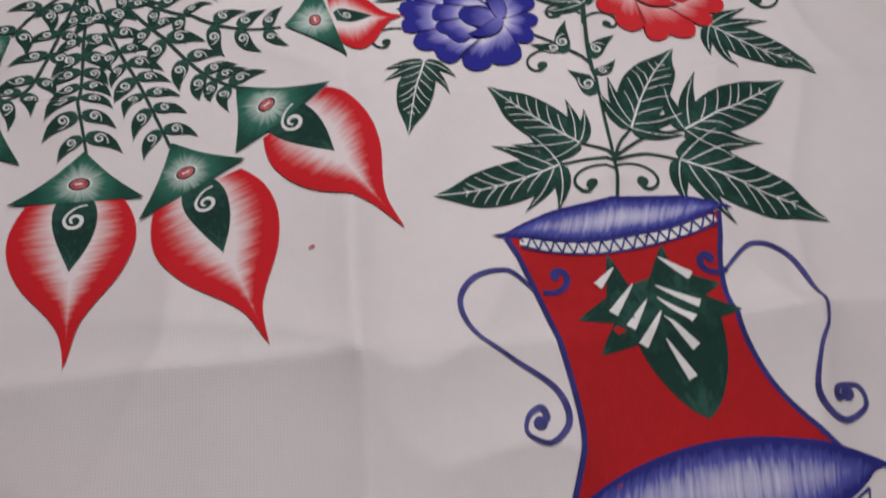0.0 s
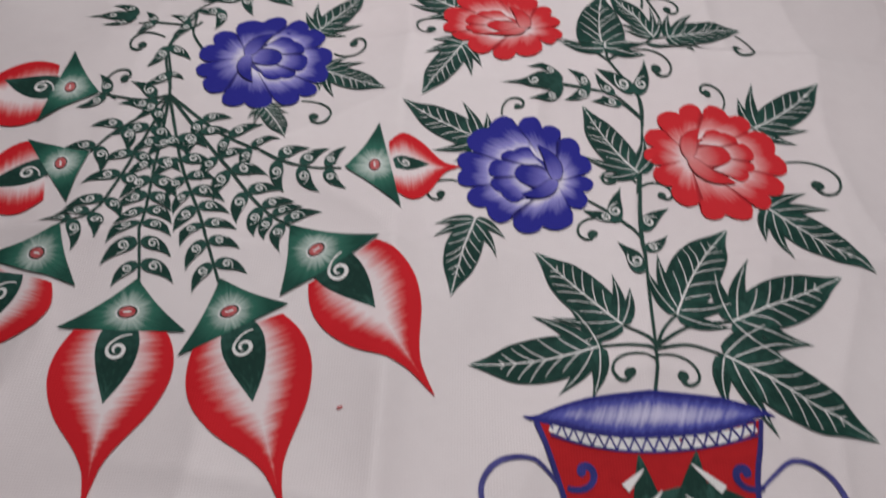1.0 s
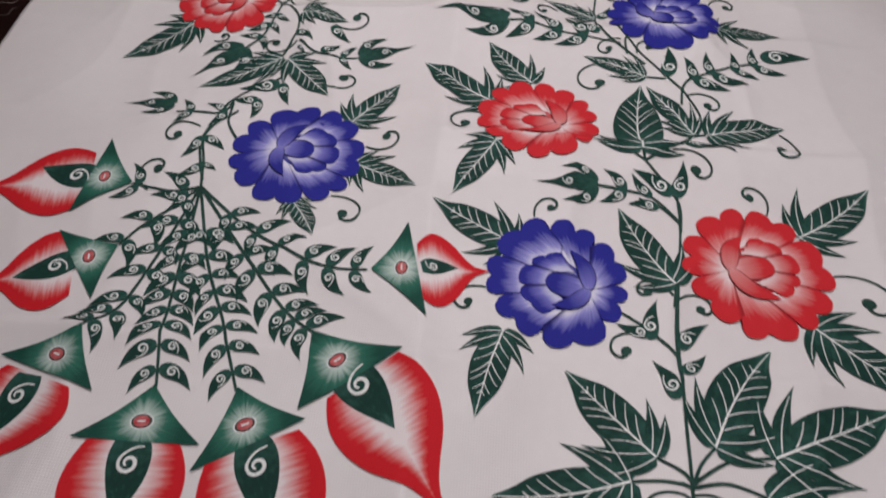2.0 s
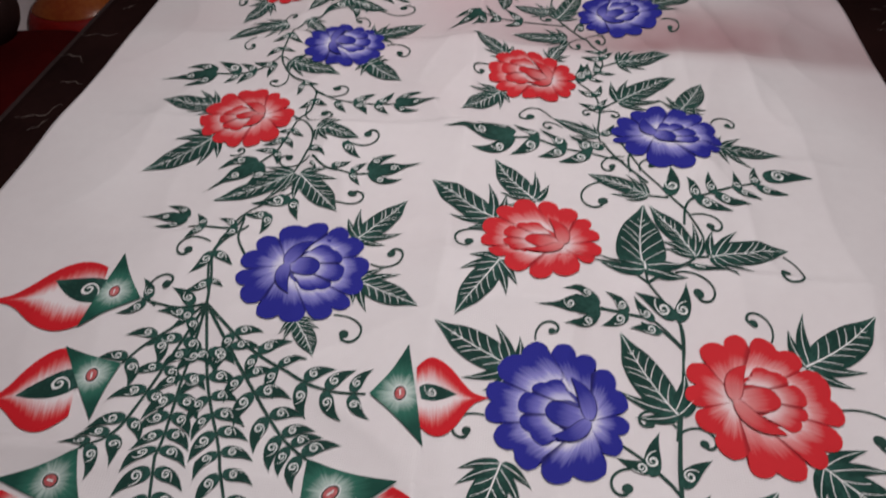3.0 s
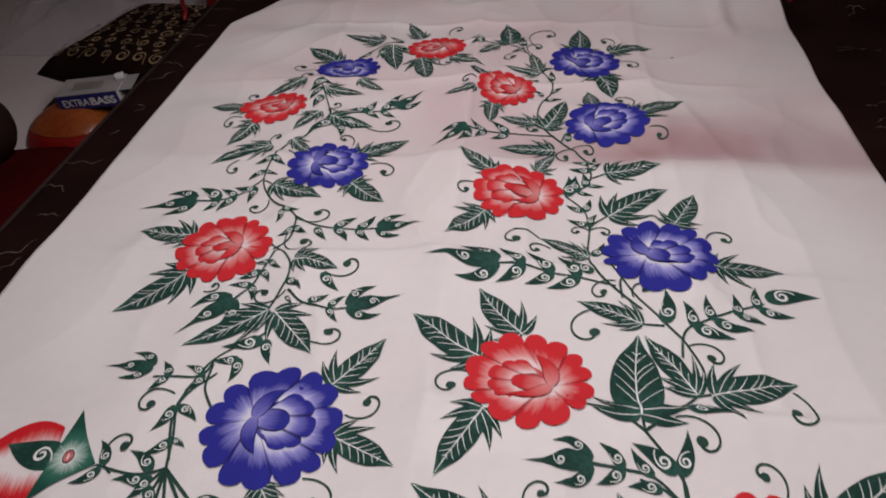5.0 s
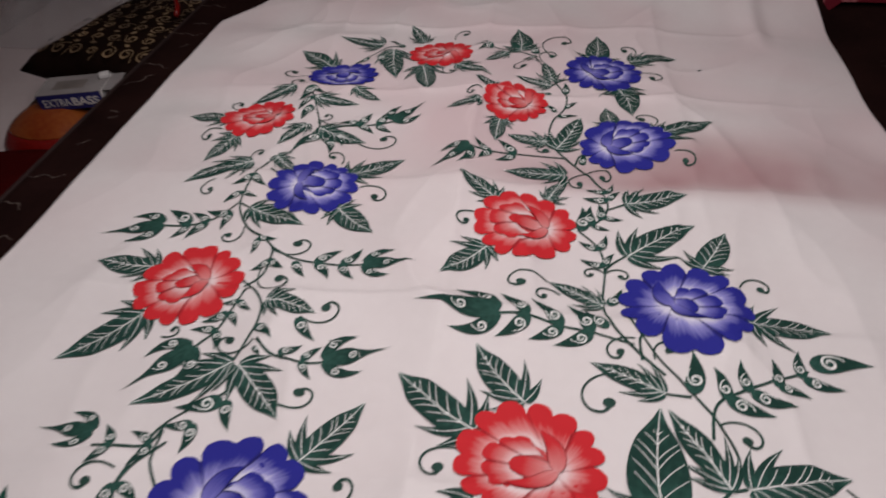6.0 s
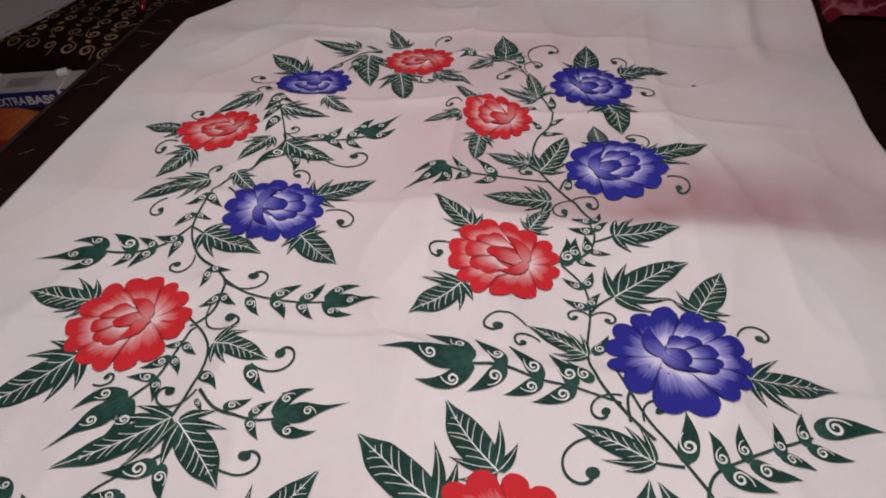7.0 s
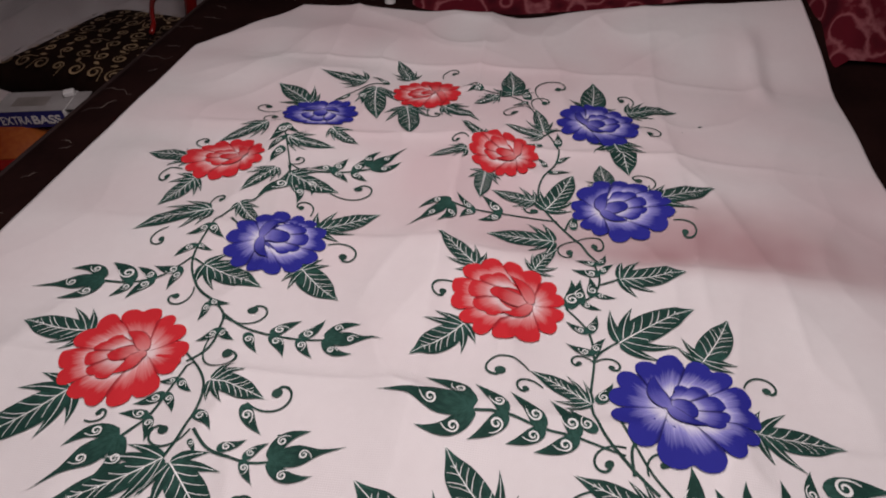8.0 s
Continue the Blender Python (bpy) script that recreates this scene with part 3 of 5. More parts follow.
def painted_flower(tone, cx, cy, rx, ry, foot, egg, tip_a, tip_b):
    """A rose seen open: seven cleft petals round a foot off its centre, three behind a round heart petal, two folded ones."""
    mat, core = (m_petal_blue, m_core_blue) if tone == "blue" else (m_petal_red, m_core_red)
    place = round_map(cx, cy, rx * 0.985, ry * 0.985)
    turn = math.atan2(egg[1] - foot[1], egg[0] - foot[0])
    reach = math.hypot(egg[0] - foot[0], egg[1] - foot[1])
    heart = ((foot[0] + egg[0]) / 2, (foot[1] + egg[1]) / 2)
    c2, r2 = (heart[0] + 0.16 * math.cos(turn), heart[1] + 0.16 * math.sin(turn)), max(0.44, reach * 0.5 + 0.20)
    base = Patch()
    base.disc(cx, cy, 0.70 * min(rx, ry), 0.0022, 1.0, 0, 30, 6)
    base.uv = [(0.30 + 0.70 * u, 0.5) for u, v in base.uv]
    flower = laid("painted_flower", base, mat, cloth, tone + " painted rose with white brushed petals")
    ang_a = math.atan2(tip_a[1] - c2[1], tip_a[0] - c2[0])
    ang_b = math.atan2(tip_b[1] - c2[1], tip_b[0] - c2[0])
    cuts = [turn + 0.55 + 2 * math.pi * i / 7 + random.uniform(-0.11, 0.11) for i in range(7)]
    cuts.append(cuts[0] + 2 * math.pi)
    for i in range(7):
        fan_petal(flower, place, foot, (0, 0), 1.0, cuts[i] - 0.012, cuts[i + 1] + 0.012, 2, (c2, r2 * 0.86), 0.0027 + 0.0003 * (i % 2) + 0.00006 * i, mat)
    # the petals behind the heart, from one folded petal's tip round to the other's
    lo, hi = ang_b, ang_a
    while lo > turn:
        lo -= 2 * math.pi
    while lo < turn - 2 * math.pi:
        lo += 2 * math.pi
    while hi < turn:
        hi += 2 * math.pi
    while hi > turn + 2 * math.pi:
        hi -= 2 * math.pi
    if hi - lo > 2 * math.pi:
        # the folded petals lie the other way about
        lo, hi = hi - 2 * math.pi, lo + 2 * math.pi
    lo, hi = max(lo, turn - 2.2), min(hi, turn + 2.2)
    shares = (0.0, 0.37, 0.62, 1.0)
    for i in range(3):
        fan_petal(flower, place, foot, c2, r2, lo + (hi - lo) * shares[i] - 0.02, lo + (hi - lo) * shares[i + 1] + 0.02, (2, 1, 2)[i], (heart, reach * 0.42), 0.0062 + 0.0004 * (i % 2) + 0.00006 * i, core, 0.22)
    folded_petal(flower, place, foot, egg, 0.19, 0.0, 0.0082, core, True, 0.10)
    for tip, half in ((tip_a, 0.160), (tip_b, 0.140)):
        off = math.atan2(tip[1] - foot[1], tip[0] - foot[0]) - turn
        off = (off + math.pi) % (2 * math.pi) - math.pi
        folded_petal(flower, place, foot, tip, half, -0.14 if off < 0 else 0.14, 0.0098 if off > 0 else 0.0106, core, False, 0.30)


def painted_heart(apex, left, right, base, tip, drop_foot, drop_tip, fat=1.0):
    """A tail feather's eye: a red heart, a dark drop on it, a green triangle with an eye."""
    p = Patch()
    wide = 0.455 * fat * math.hypot(right[0] - left[0], right[1] - left[1])
    axis = along(*base, *tip, 26, 0.0)
    p.ribbon(axis, lambda s: wide * (0.62 + 0.55 * math.sin(math.pi * min(1, s * 1.15 + 0.08))) * (1 - s ** 1.6) ** 0.9 * (1 - 0.5 * step(0.5, 0.95, s)), 0.0020, 10)
    heart = laid("painted_heart", p, m_heart, cloth, "red heart with a white brushed middle")
    p = Patch()
    ang = math.atan2(tip[1] - base[1], tip[0] - base[0])
    size = math.hypot(drop_tip[0] - drop_foot[0], drop_tip[1] - drop_foot[1])
    mid = along(*drop_foot, *drop_tip, 16, 0.03)
    p.ribbon(mid, lambda s: size * 0.62 * (s + 0.14) ** 0.6 * (1 - s) ** 1.1, 0.0032, 4)
    laid("drop", p, m_leaf, heart)
    white_spiral(*mid[5], size * 0.14, ang + 2.5, 0.0046, heart)
    # triangle with bowed sides, uv by distance from the eye
    ex, ey = [(a + b + c) / 3 for a, b, c in zip(apex, left, right)]
    rows, uvs, rim = [], [], []
    corners = (apex, left, right)
    for k in range(3):
        a, b = corners[k], corners[(k + 1) % 3]
        for i in range(10):
            s = i / 10
            pull = (0.10 if k != 1 else -0.03) * math.sin(math.pi * s)
            x, y = a[0] + (b[0] - a[0]) * s, a[1] + (b[1] - a[1]) * s
            rim.append((x + (ex - x) * pull, y + (ey - y) * pull))
    rim.append(rim[0])
    big = max(math.hypot(x - ex, y - ey) for x, y in rim)
    for i in range(9):
        u = i / 8 + 1e-4
        rows.append([(ex + (x - ex) * u, ey + (y - ey) * u) for x, y in rim])
        uvs.append([(u * 0.75 * math.hypot(x - ex, y - ey) / big * 1.5 + 0.02, j / 30) for j, (x, y) in enumerate(rim)])
    p = Patch()
    p.grid(rows, 0.0040, uvs)
    tri = laid("painted_triangle", p, m_tri, cloth, "green triangle with a red and white eye")
    turn = ang + 1.57
    for name, r, mat, lift in (("eye_rim", 0.0090, m_spiral, 0.0050), ("eye_ring", 0.0078, m_stem, 0.0056), ("eye", 0.0062, m_eye_red, 0.0062)):
        p = Patch()
        p.disc(ex, ey, r, lift, 0.72, turn)
        laid(name, p, mat, tri)
    p = Patch()
    p.ribbon([(ex + g * math.cos(turn), ey + g * math.sin(turn) * (1 + 0.4 * math.sin(g * 3000))) for g in (k * 0.0005 - 0.003 for k in range(13))], lambda s: 0.0007, 0.0068)
    laid("eye_light", p, m_spiral, tri)


def tail_branch(count, *pts):
    """A thin branch of the tail with pairs of small leaves."""
    line = spline(list(pts), 14)
    p = Patch()
    p.ribbon(line, lambda s: 0.0016 - 0.0004 * s, 0.0007)
    laid("painted_stem", p, m_stem, cloth)
    n = len(line)
    for i in range(count):
        s = 0.23 + 0.66 * i / max(1, count - 1)
        k = int(s * (n - 1))
        (ax, ay), (bx, by) = line[k - 1], line[k + 1]
        ang = math.atan2(by - ay, bx - ax)
        for side in (-1, 1):
            a = ang + side * random.uniform(0.75, 1.0)
            size = random.uniform(0.029, 0.036)
            x, y = line[k]
            painted_drop(x + 0.002 * math.cos(a), y + 0.002 * math.sin(a), x + size * math.cos(a), y + size * math.sin(a), "t", side * 0.12)


# ---- vase ----
def painted_vase():
    left = spline([(0.109, 0.081), (0.121, 0.044), (0.130, 0.01), (0.135, -0.021), (0.137, -0.053), (0.134, -0.075), (0.123, -0.103)], 5)
    right = spline([(0.270, 0.085), (0.259, 0.044), (0.256, 0.003), (0.262, -0.029), (0.274, -0.057), (0.297, -0.09), (0.314, -0.106)], 5)
    rows, uvs = [], []
    for i, (a, b) in enumerate(zip(left, right)):
        s = i / (len(left) - 1)
        rows.append([(a[0] + (b[0] - a[0]) * j / 20, a[1] + (b[1] - a[1]) * j / 20 - 0.012 * math.sin(math.pi * j / 20) * (1 - s)) for j in range(21)])
        uvs.append([(s, j / 20) for j in range(21)])
    p = Patch()
    p.grid(rows, 0.0008, uvs)
    vase = laid("painted_vase", p, m_vase_red, cloth, "red painted vase with blue rim, foot and handles")
    for line in (left, right):
        p = Patch()
        p.ribbon(line, lambda s: 0.0019, 0.0014)
        laid("outline", p, m_navy, vase)
    # rim and foot: lens shapes with a lace band under them
    for x0, y0, x1, y1, up, down, lift in ((0.105, 0.085, 0.277, 0.088, 0.018, 0.016, 0.0022), (0.120, -0.108, 0.322, -0.105, 0.029, 0.034, 0.0022)):
        line = along(x0, y0, x1, y1, 40)
        rows, uvs = [], []
        for i, (x, y) in enumerate(line):
            u = i / 40
            bow = math.sin(math.pi * u) ** 0.75 + 0.004
            rows.append([(x + 0.006 * t, y + bow * (up * t if t > 0 else down * t)) for t in (k / 6 - 1 for k in range(13))])
            uvs.append([(0.60 * (1 - abs(t) ** 1.6) * math.sin(math.pi * u) ** 0.5, u) for t in (k / 6 - 1 for k in range(13))])
        p = Patch()
        p.grid(rows, lift, uvs)
        laid("rim", p, m_vase_blue, vase)
        lace_line = [(x, y - down * math.sin(math.pi * i / 40) ** 0.75 - 0.0045) for i, (x, y) in enumerate(line)][3:-3]
        p = Patch()
        p.ribbon(lace_line, lambda s: 0.0052 * math.sin(math.pi * (0.06 + 0.88 * s)) ** 0.4, lift - 0.0006)
        laid("lace_band", p, m_spiral, vase)
        p = Patch()
        for i in range(len(lace_line) - 1):
            (ax, ay), (bx, by) = lace_line[i], lace_line[i + 1]
            g = 0.0046 if i % 2 else -0.0046
            p.ribbon([(ax, ay - g), ((ax + bx) / 2, (ay + by) / 2), (bx, by + g)], lambda s: 0.0007, lift - 0.0001)
        for g in (-1, 1):
            p.ribbon([(x, y + g * 0.0052) for x, y in lace_line], lambda s: 0.0008, lift)
        tagged(laid("lace_thread", p, m_navy, vase), kind="stuff")
    # the leaf on the belly with its white wedges
    p = Patch()
    axis = along(0.205, 0.038, 0.22, -0.064, 24, 0.03)
    p.ribbon(axis, lambda s: 0.0375 * ((s + 0.12) ** 0.6 * (1 - s) ** 0.75 * 1.75), 0.0022, 6)
    for x0, y0, x1, y1 in ((0.184, 0.005, 0.18, 0.06), (0.188, 0.019, 0.149, 0.012), (0.189, 0.005, 0.159, -0.015), (0.212, 0.017, 0.22, 0.062), (0.223, 0.027, 0.254, 0.028), (0.228, 0.012, 0.26, 0.005)):
        p.ribbon(along(x0, y0, x1, y1, 12), lambda s: 0.0155 * (1 - s) ** 0.85 * min(1, s * 8 + 0.4), 0.0022, 2)
    laid("belly_leaf", p, m_leaf, vase)
    for x0, y0, x1, y1 in ((0.182, 0.049, 0.168, 0.036), (0.193, 0.035, 0.174, 0.014), (0.2, 0.022, 0.182, 0.001), (0.207, 0.012, 0.188, -0.012), (0.215, 0.053, 0.235, 0.036), (0.208, 0.032, 0.235, 0.014), (0.207, 0.023, 0.226, 0.002), (0.207, 0.007, 0.223, -0.017), (0.204, -0.009, 0.216, -0.037)):
        wedge = Patch()
        wedge.ribbon(along(x0, y0, x1, y1, 6), lambda s: 0.0003 + 0.0031 * s ** 0.8, 0.0050)
        laid("wedge", wedge, m_spiral, vase)
    painted_curl(0.128, 0.035, 0.141, 0.046, "+", m_navy, vase, 0.0026, 0.0030)
    painted_curl(0.262, 0.038, 0.250, 0.047, "-", m_navy, vase, 0.0026, 0.0030)
    return vase


vase = painted_vase()


def vase_handle(*pts):
    p = Patch()
    mid = p.ribbon(spline(list(pts), 8), lambda s: 0.0013 + 0.0009 * math.sin(s * 9) ** 2, 0.0008)
    p.disc(pts[-1][0], pts[-1][1], 0.0045, 0.0011, root=mid[-1])
    laid("handle", p, m_handle, vase)


vase_handle((0.126, 0.033), (0.106, 0.053), (0.082, 0.052), (0.069, 0.034), (0.076, 0.009), (0.097, -0.010), (0.124, -0.033), (0.129, -0.055), (0.115, -0.068), (0.101, -0.061), (0.103, -0.050), (0.112, -0.045), (0.115, -0.052), (0.110, -0.055))
vase_handle((0.261, 0.038), (0.288, 0.057), (0.315, 0.045), (0.320, 0.004), (0.305, -0.027), (0.295, -0.057), (0.307, -0.074), (0.325, -0.067), (0.324, -0.054), (0.310, -0.053), (0.308, -0.060), (0.315, -0.058))
random.seed(11)
painted_stem((0.197, 0.104), (0.202, 0.132), (0.207, 0.203), (0.213, 0.270), (0.220, 0.324))
painted_stem((0.204, 0.141), (0.195, 0.151), (0.181, 0.160))
painted_stem((0.204, 0.141), (0.213, 0.157), (0.226, 0.171))
painted_stem((0.204, 0.141), (0.235, 0.161), (0.270, 0.167))
painted_stem((0.203, 0.138), (0.184, 0.142), (0.161, 0.141))
painted_stem((0.203, 0.138), (0.230, 0.144), (0.257, 0.137))
painted_stem((0.207, 0.198), (0.212, 0.276), (0.230, 0.377), (0.232, 0.425))
painted_stem((0.210, 0.246), (0.185, 0.274), (0.152, 0.296))
painted_stem((0.213, 0.294), (0.217, 0.319))
painted_stem((0.231, 0.392), (0.216, 0.408), (0.194, 0.416))
painted_stem((-0.230, 0.394), (-0.237, 0.426), (-0.245, 0.465), (-0.222, 0.504))
painted_stem((0.231, 0.381), (0.232, 0.420), (0.203, 0.460), (0.179, 0.481), (0.149, 0.486))
painted_stem((0.203, 0.460), (0.233, 0.484), (0.261, 0.511), (0.272, 0.539), (0.259, 0.574), (0.235, 0.616), (0.213, 0.645), (0.191, 0.694))
painted_stem((0.253, 0.554), (0.262, 0.590), (0.295, 0.612), (0.355, 0.641))
painted_stem((0.202, 0.477), (0.203, 0.460))
painted_stem((0.274, 0.513), (0.261, 0.509))
painted_stem((0.242, 0.599), (0.219, 0.601))
painted_stem((-0.231, 0.402), (-0.246, 0.446), (-0.244, 0.474), (-0.229, 0.523), (-0.189, 0.560), (-0.175, 0.592))
painted_stem((-0.284, 0.491), (-0.261, 0.493), (-0.236, 0.499), (-0.229, 0.523))
painted_stem((0.153, 0.425), (0.181, 0.423), (0.209, 0.418), (0.233, 0.392))
painted_stem((-0.209, 0.457), (-0.227, 0.484), (-0.229, 0.514))
painted_stem((0.221, 0.621), (0.197, 0.645), (0.175, 0.681), (0.169, 0.716), (0.174, 0.767), (0.169, 0.805), (0.146, 0.835))
painted_stem((0.174, 0.767), (0.183, 0.780), (0.201, 0.796))
painted_stem((0.146, 0.835), (0.174, 0.857), (0.184, 0.886), (0.175, 0.917))
painted_stem((0.207, 0.890), (0.184, 0.877))
painted_stem((0.185, 0.914), (0.159, 0.950), (0.117, 1.014), (0.112, 1.063), (0.134, 1.122), (0.134, 1.167), (0.112, 1.216), (0.093, 1.261), (0.055, 1.308), (-0.021, 1.322))
painted_stem((-0.198, 0.591), (-0.188, 0.637), (-0.191, 0.672), (-0.208, 0.695), (-0.228, 0.713))
painted_stem((-0.222, 0.701), (-0.208, 0.722), (-0.206, 0.745), (-0.212, 0.768), (-0.254, 0.801), (-0.278, 0.844), (-0.281, 0.895), (-0.270, 0.941), (-0.244, 0.970), (-0.224, 1.025), (-0.234, 1.061), (-0.265, 1.137))
painted_stem((-0.360, 0.796), (-0.326, 0.800), (-0.295, 0.818), (-0.279, 0.849))
painted_stem((-0.210, 0.765), (-0.178, 0.750), (-0.127, 0.743), (-0.095, 0.744))
painted_stem((-0.180, 0.625), (-0.160, 0.609), (-0.128, 0.603), (-0.107, 0.606))
painted_stem((0.062, 0.676), (0.093, 0.678), (0.125, 0.671), (0.155, 0.667), (0.195, 0.653))
painted_stem((0.003, 0.981), (0.068, 0.990), (0.136, 0.987))
painted_stem((-0.119, 1.057), (-0.167, 1.042), (-0.205, 1.037), (-0.232, 1.053))
painted_stem((-0.246, 0.609), (-0.230, 0.633), (-0.223, 0.665), (-0.214, 0.702))
painted_stem((-0.145, 1.319), (-0.203, 1.279), (-0.233, 1.235))
painted_stem((-0.276, 0.844), (-0.261, 0.837))
painted_stem((-0.264, 0.925), (-0.235, 0.895))
painted_stem((-0.220, 1.024), (-0.230, 1.046))
painted_stem((0.201, 0.635), (0.201, 0.661), (0.214, 0.680))
painted_stem((0.146, 0.972), (0.153, 0.992), (0.167, 0.997))
painted_stem((0.113, 1.191), (0.130, 1.209), (0.147, 1.214))
tail_branch(8, (-0.230, 0.394), (-0.221, 0.306), (-0.214, 0.244), (-0.202, 0.184))
tail_branch(8, (-0.230, 0.394), (-0.198, 0.308), (-0.168, 0.249), (-0.140, 0.187))
tail_branch(7, (-0.230, 0.394), (-0.167, 0.317), (-0.121, 0.266), (-0.092, 0.245))
tail_branch(6, (-0.230, 0.394), (-0.168, 0.344), (-0.104, 0.312), (-0.055, 0.310))
tail_branch(6, (-0.230, 0.394), (-0.242, 0.325), (-0.254, 0.257), (-0.272, 0.228))
tail_branch(3, (-0.230, 0.394), (-0.249, 0.367), (-0.268, 0.343), (-0.283, 0.318))
tail_branch(2, (-0.230, 0.394), (-0.250, 0.387), (-0.271, 0.387), (-0.297, 0.393))
painted_heart((-0.203, 0.186), (-0.251, 0.140), (-0.156, 0.143), (-0.206, 0.143), (-0.192, 0.010), (-0.206, 0.144), (-0.201, 0.083))
painted_heart((-0.139, 0.190), (-0.158, 0.123), (-0.081, 0.168), (-0.116, 0.146), (-0.060, 0.012), (-0.117, 0.148), (-0.095, 0.088), fat=1.12)
painted_heart((-0.092, 0.246), (-0.089, 0.175), (-0.013, 0.227), (-0.042, 0.204), (0.036, 0.097), (-0.060, 0.210), (-0.012, 0.162))
painted_heart((-0.052, 0.311), (0.002, 0.261), (-0.024, 0.364), (-0.010, 0.311), (0.053, 0.319), (-0.007, 0.313), (0.025, 0.319), fat=0.80)
painted_heart((-0.272, 0.228), (-0.335, 0.202), (-0.248, 0.176), (-0.295, 0.185), (-0.321, 0.097), (-0.302, 0.186), (-0.316, 0.132))
painted_heart((-0.283, 0.318), (-0.345, 0.332), (-0.283, 0.258), (-0.314, 0.293), (-0.395, 0.268), (-0.315, 0.300), (-0.364, 0.277))
painted_heart((-0.297, 0.393), (-0.338, 0.449), (-0.345, 0.353), (-0.342, 0.397), (-0.453, 0.377), (-0.336, 0.397), (-0.396, 0.409))
for row in (
    (0.202, 0.132, 0.223, 0.116, '-'), (0.201, 0.129, 0.177, 0.118, '+'), (0.215, 0.300, 0.239, 0.297, '-'),
    (0.213, 0.306, 0.190, 0.311, '+'), (0.190, 0.262, 0.165, 0.250, '+'), (0.354, 0.339, 0.388, 0.312, '-'),
    (0.315, 0.407, 0.302, 0.430, '+'), (0.093, 0.384, 0.109, 0.397, '-'), (0.050, 0.302, 0.033, 0.284, '+'),
    (0.232, 0.477, 0.258, 0.456, '-'), (0.353, 0.523, 0.348, 0.490, '-'), (0.261, 0.570, 0.286, 0.558, '-'),
    (0.215, 0.602, 0.161, 0.588, '+'), (0.042, 0.522, 0.017, 0.502, '+'), (-0.079, 0.464, -0.056, 0.478, '+'),
    (-0.103, 0.395, -0.084, 0.369, '-'), (-0.148, 0.564, -0.116, 0.567, '+'), (-0.253, 0.473, -0.275, 0.458, '+'),
    (-0.279, 0.385, -0.280, 0.416, '-'), (-0.144, 0.659, -0.116, 0.672, '+'), (-0.183, 0.625, -0.211, 0.621, '-'),
    (-0.284, 0.624, -0.273, 0.633, '+'),
):
    painted_curl(*row)
for row in (
    (-0.212, 0.734, -0.183, 0.709, '+'), (-0.209, 0.761, -0.179, 0.778, '+'), (-0.257, 0.800, -0.272, 0.782, '-'),
    (-0.331, 0.895, -0.332, 0.871, '+'), (-0.295, 0.938, -0.289, 0.956, '-'), (-0.170, 0.944, -0.186, 0.961, '+'),
    (-0.133, 0.892, -0.107, 0.875, '-'), (-0.158, 0.995, -0.120, 1.011, '+'), (-0.232, 1.050, -0.221, 1.065, '+'),
    (-0.357, 1.076, -0.372, 1.097, '-'), (-0.362, 1.005, -0.379, 0.988, '+'), (-0.292, 1.204, -0.323, 1.218, '-'),
    (-0.267, 1.158, -0.297, 1.174, '-'), (-0.059, 1.359, -0.042, 1.380, '-'), (-0.066, 1.242, -0.052, 1.225, '+'),
    (0.098, 1.262, 0.113, 1.291, '-'), (0.115, 1.286, 0.133, 1.346, '-'), (0.093, 1.261, 0.063, 1.243, '+'),
    (0.242, 1.302, 0.240, 1.335, '+'), (0.259, 1.244, 0.275, 1.217, '-'), (0.274, 0.988, 0.289, 0.968, '-'),
    (0.250, 1.049, 0.243, 1.085, '+'),
):
    painted_curl(*row)
for row in (
    (0.159, 0.950, 0.183, 0.943, '-'), (0.159, 0.950, 0.148, 0.925, '+'), (0.174, 0.763, 0.157, 0.761, '+'),
    (0.174, 0.763, 0.193, 0.760, '-'), (0.110, 0.738, 0.078, 0.732, '+'), (0.124, 0.721, 0.105, 0.716, '+'),
    (0.313, 0.747, 0.338, 0.752, '-'), (0.028, 0.842, 0.010, 0.826, '+'), (0.196, 0.661, 0.178, 0.643, '+'),
    (0.213, 0.637, 0.227, 0.651, '-'), (0.135, 1.004, 0.103, 1.006, '+'), (0.007, 1.140, -0.010, 1.134, '+'),
):
    painted_curl(*row)
for row in (
    (0.181, 0.160, 0.116, 0.226), (0.226, 0.171, 0.288, 0.260), (0.270, 0.167, 0.375, 0.214),
    (0.161, 0.141, 0.060, 0.124), (0.257, 0.137, 0.362, 0.075), (0.329, 0.284, 0.407, 0.220),
    (0.066, 0.257, 0.046, 0.178), (0.076, 0.351, -0.004, 0.392), (0.217, 0.319, 0.173, 0.403),
    (0.341, 0.384, 0.420, 0.446), (-0.138, 0.383, -0.109, 0.339), (0.202, 0.477, 0.213, 0.587, 'w'),
    (0.261, 0.511, 0.219, 0.586, 'n'), (0.277, 0.513, 0.362, 0.533), (0.219, 0.601, 0.151, 0.631, 'n'),
    (0.048, 0.544, -0.030, 0.598), (0.091, 0.578, 0.041, 0.638), (0.054, 0.473, 0.014, 0.402),
    (-0.099, 0.498, -0.054, 0.563), (-0.088, 0.441, -0.021, 0.407), (-0.313, 0.655, -0.381, 0.586),
    (-0.196, 0.597, -0.276, 0.538, 'n'),
):
    painted_leaf(*row)
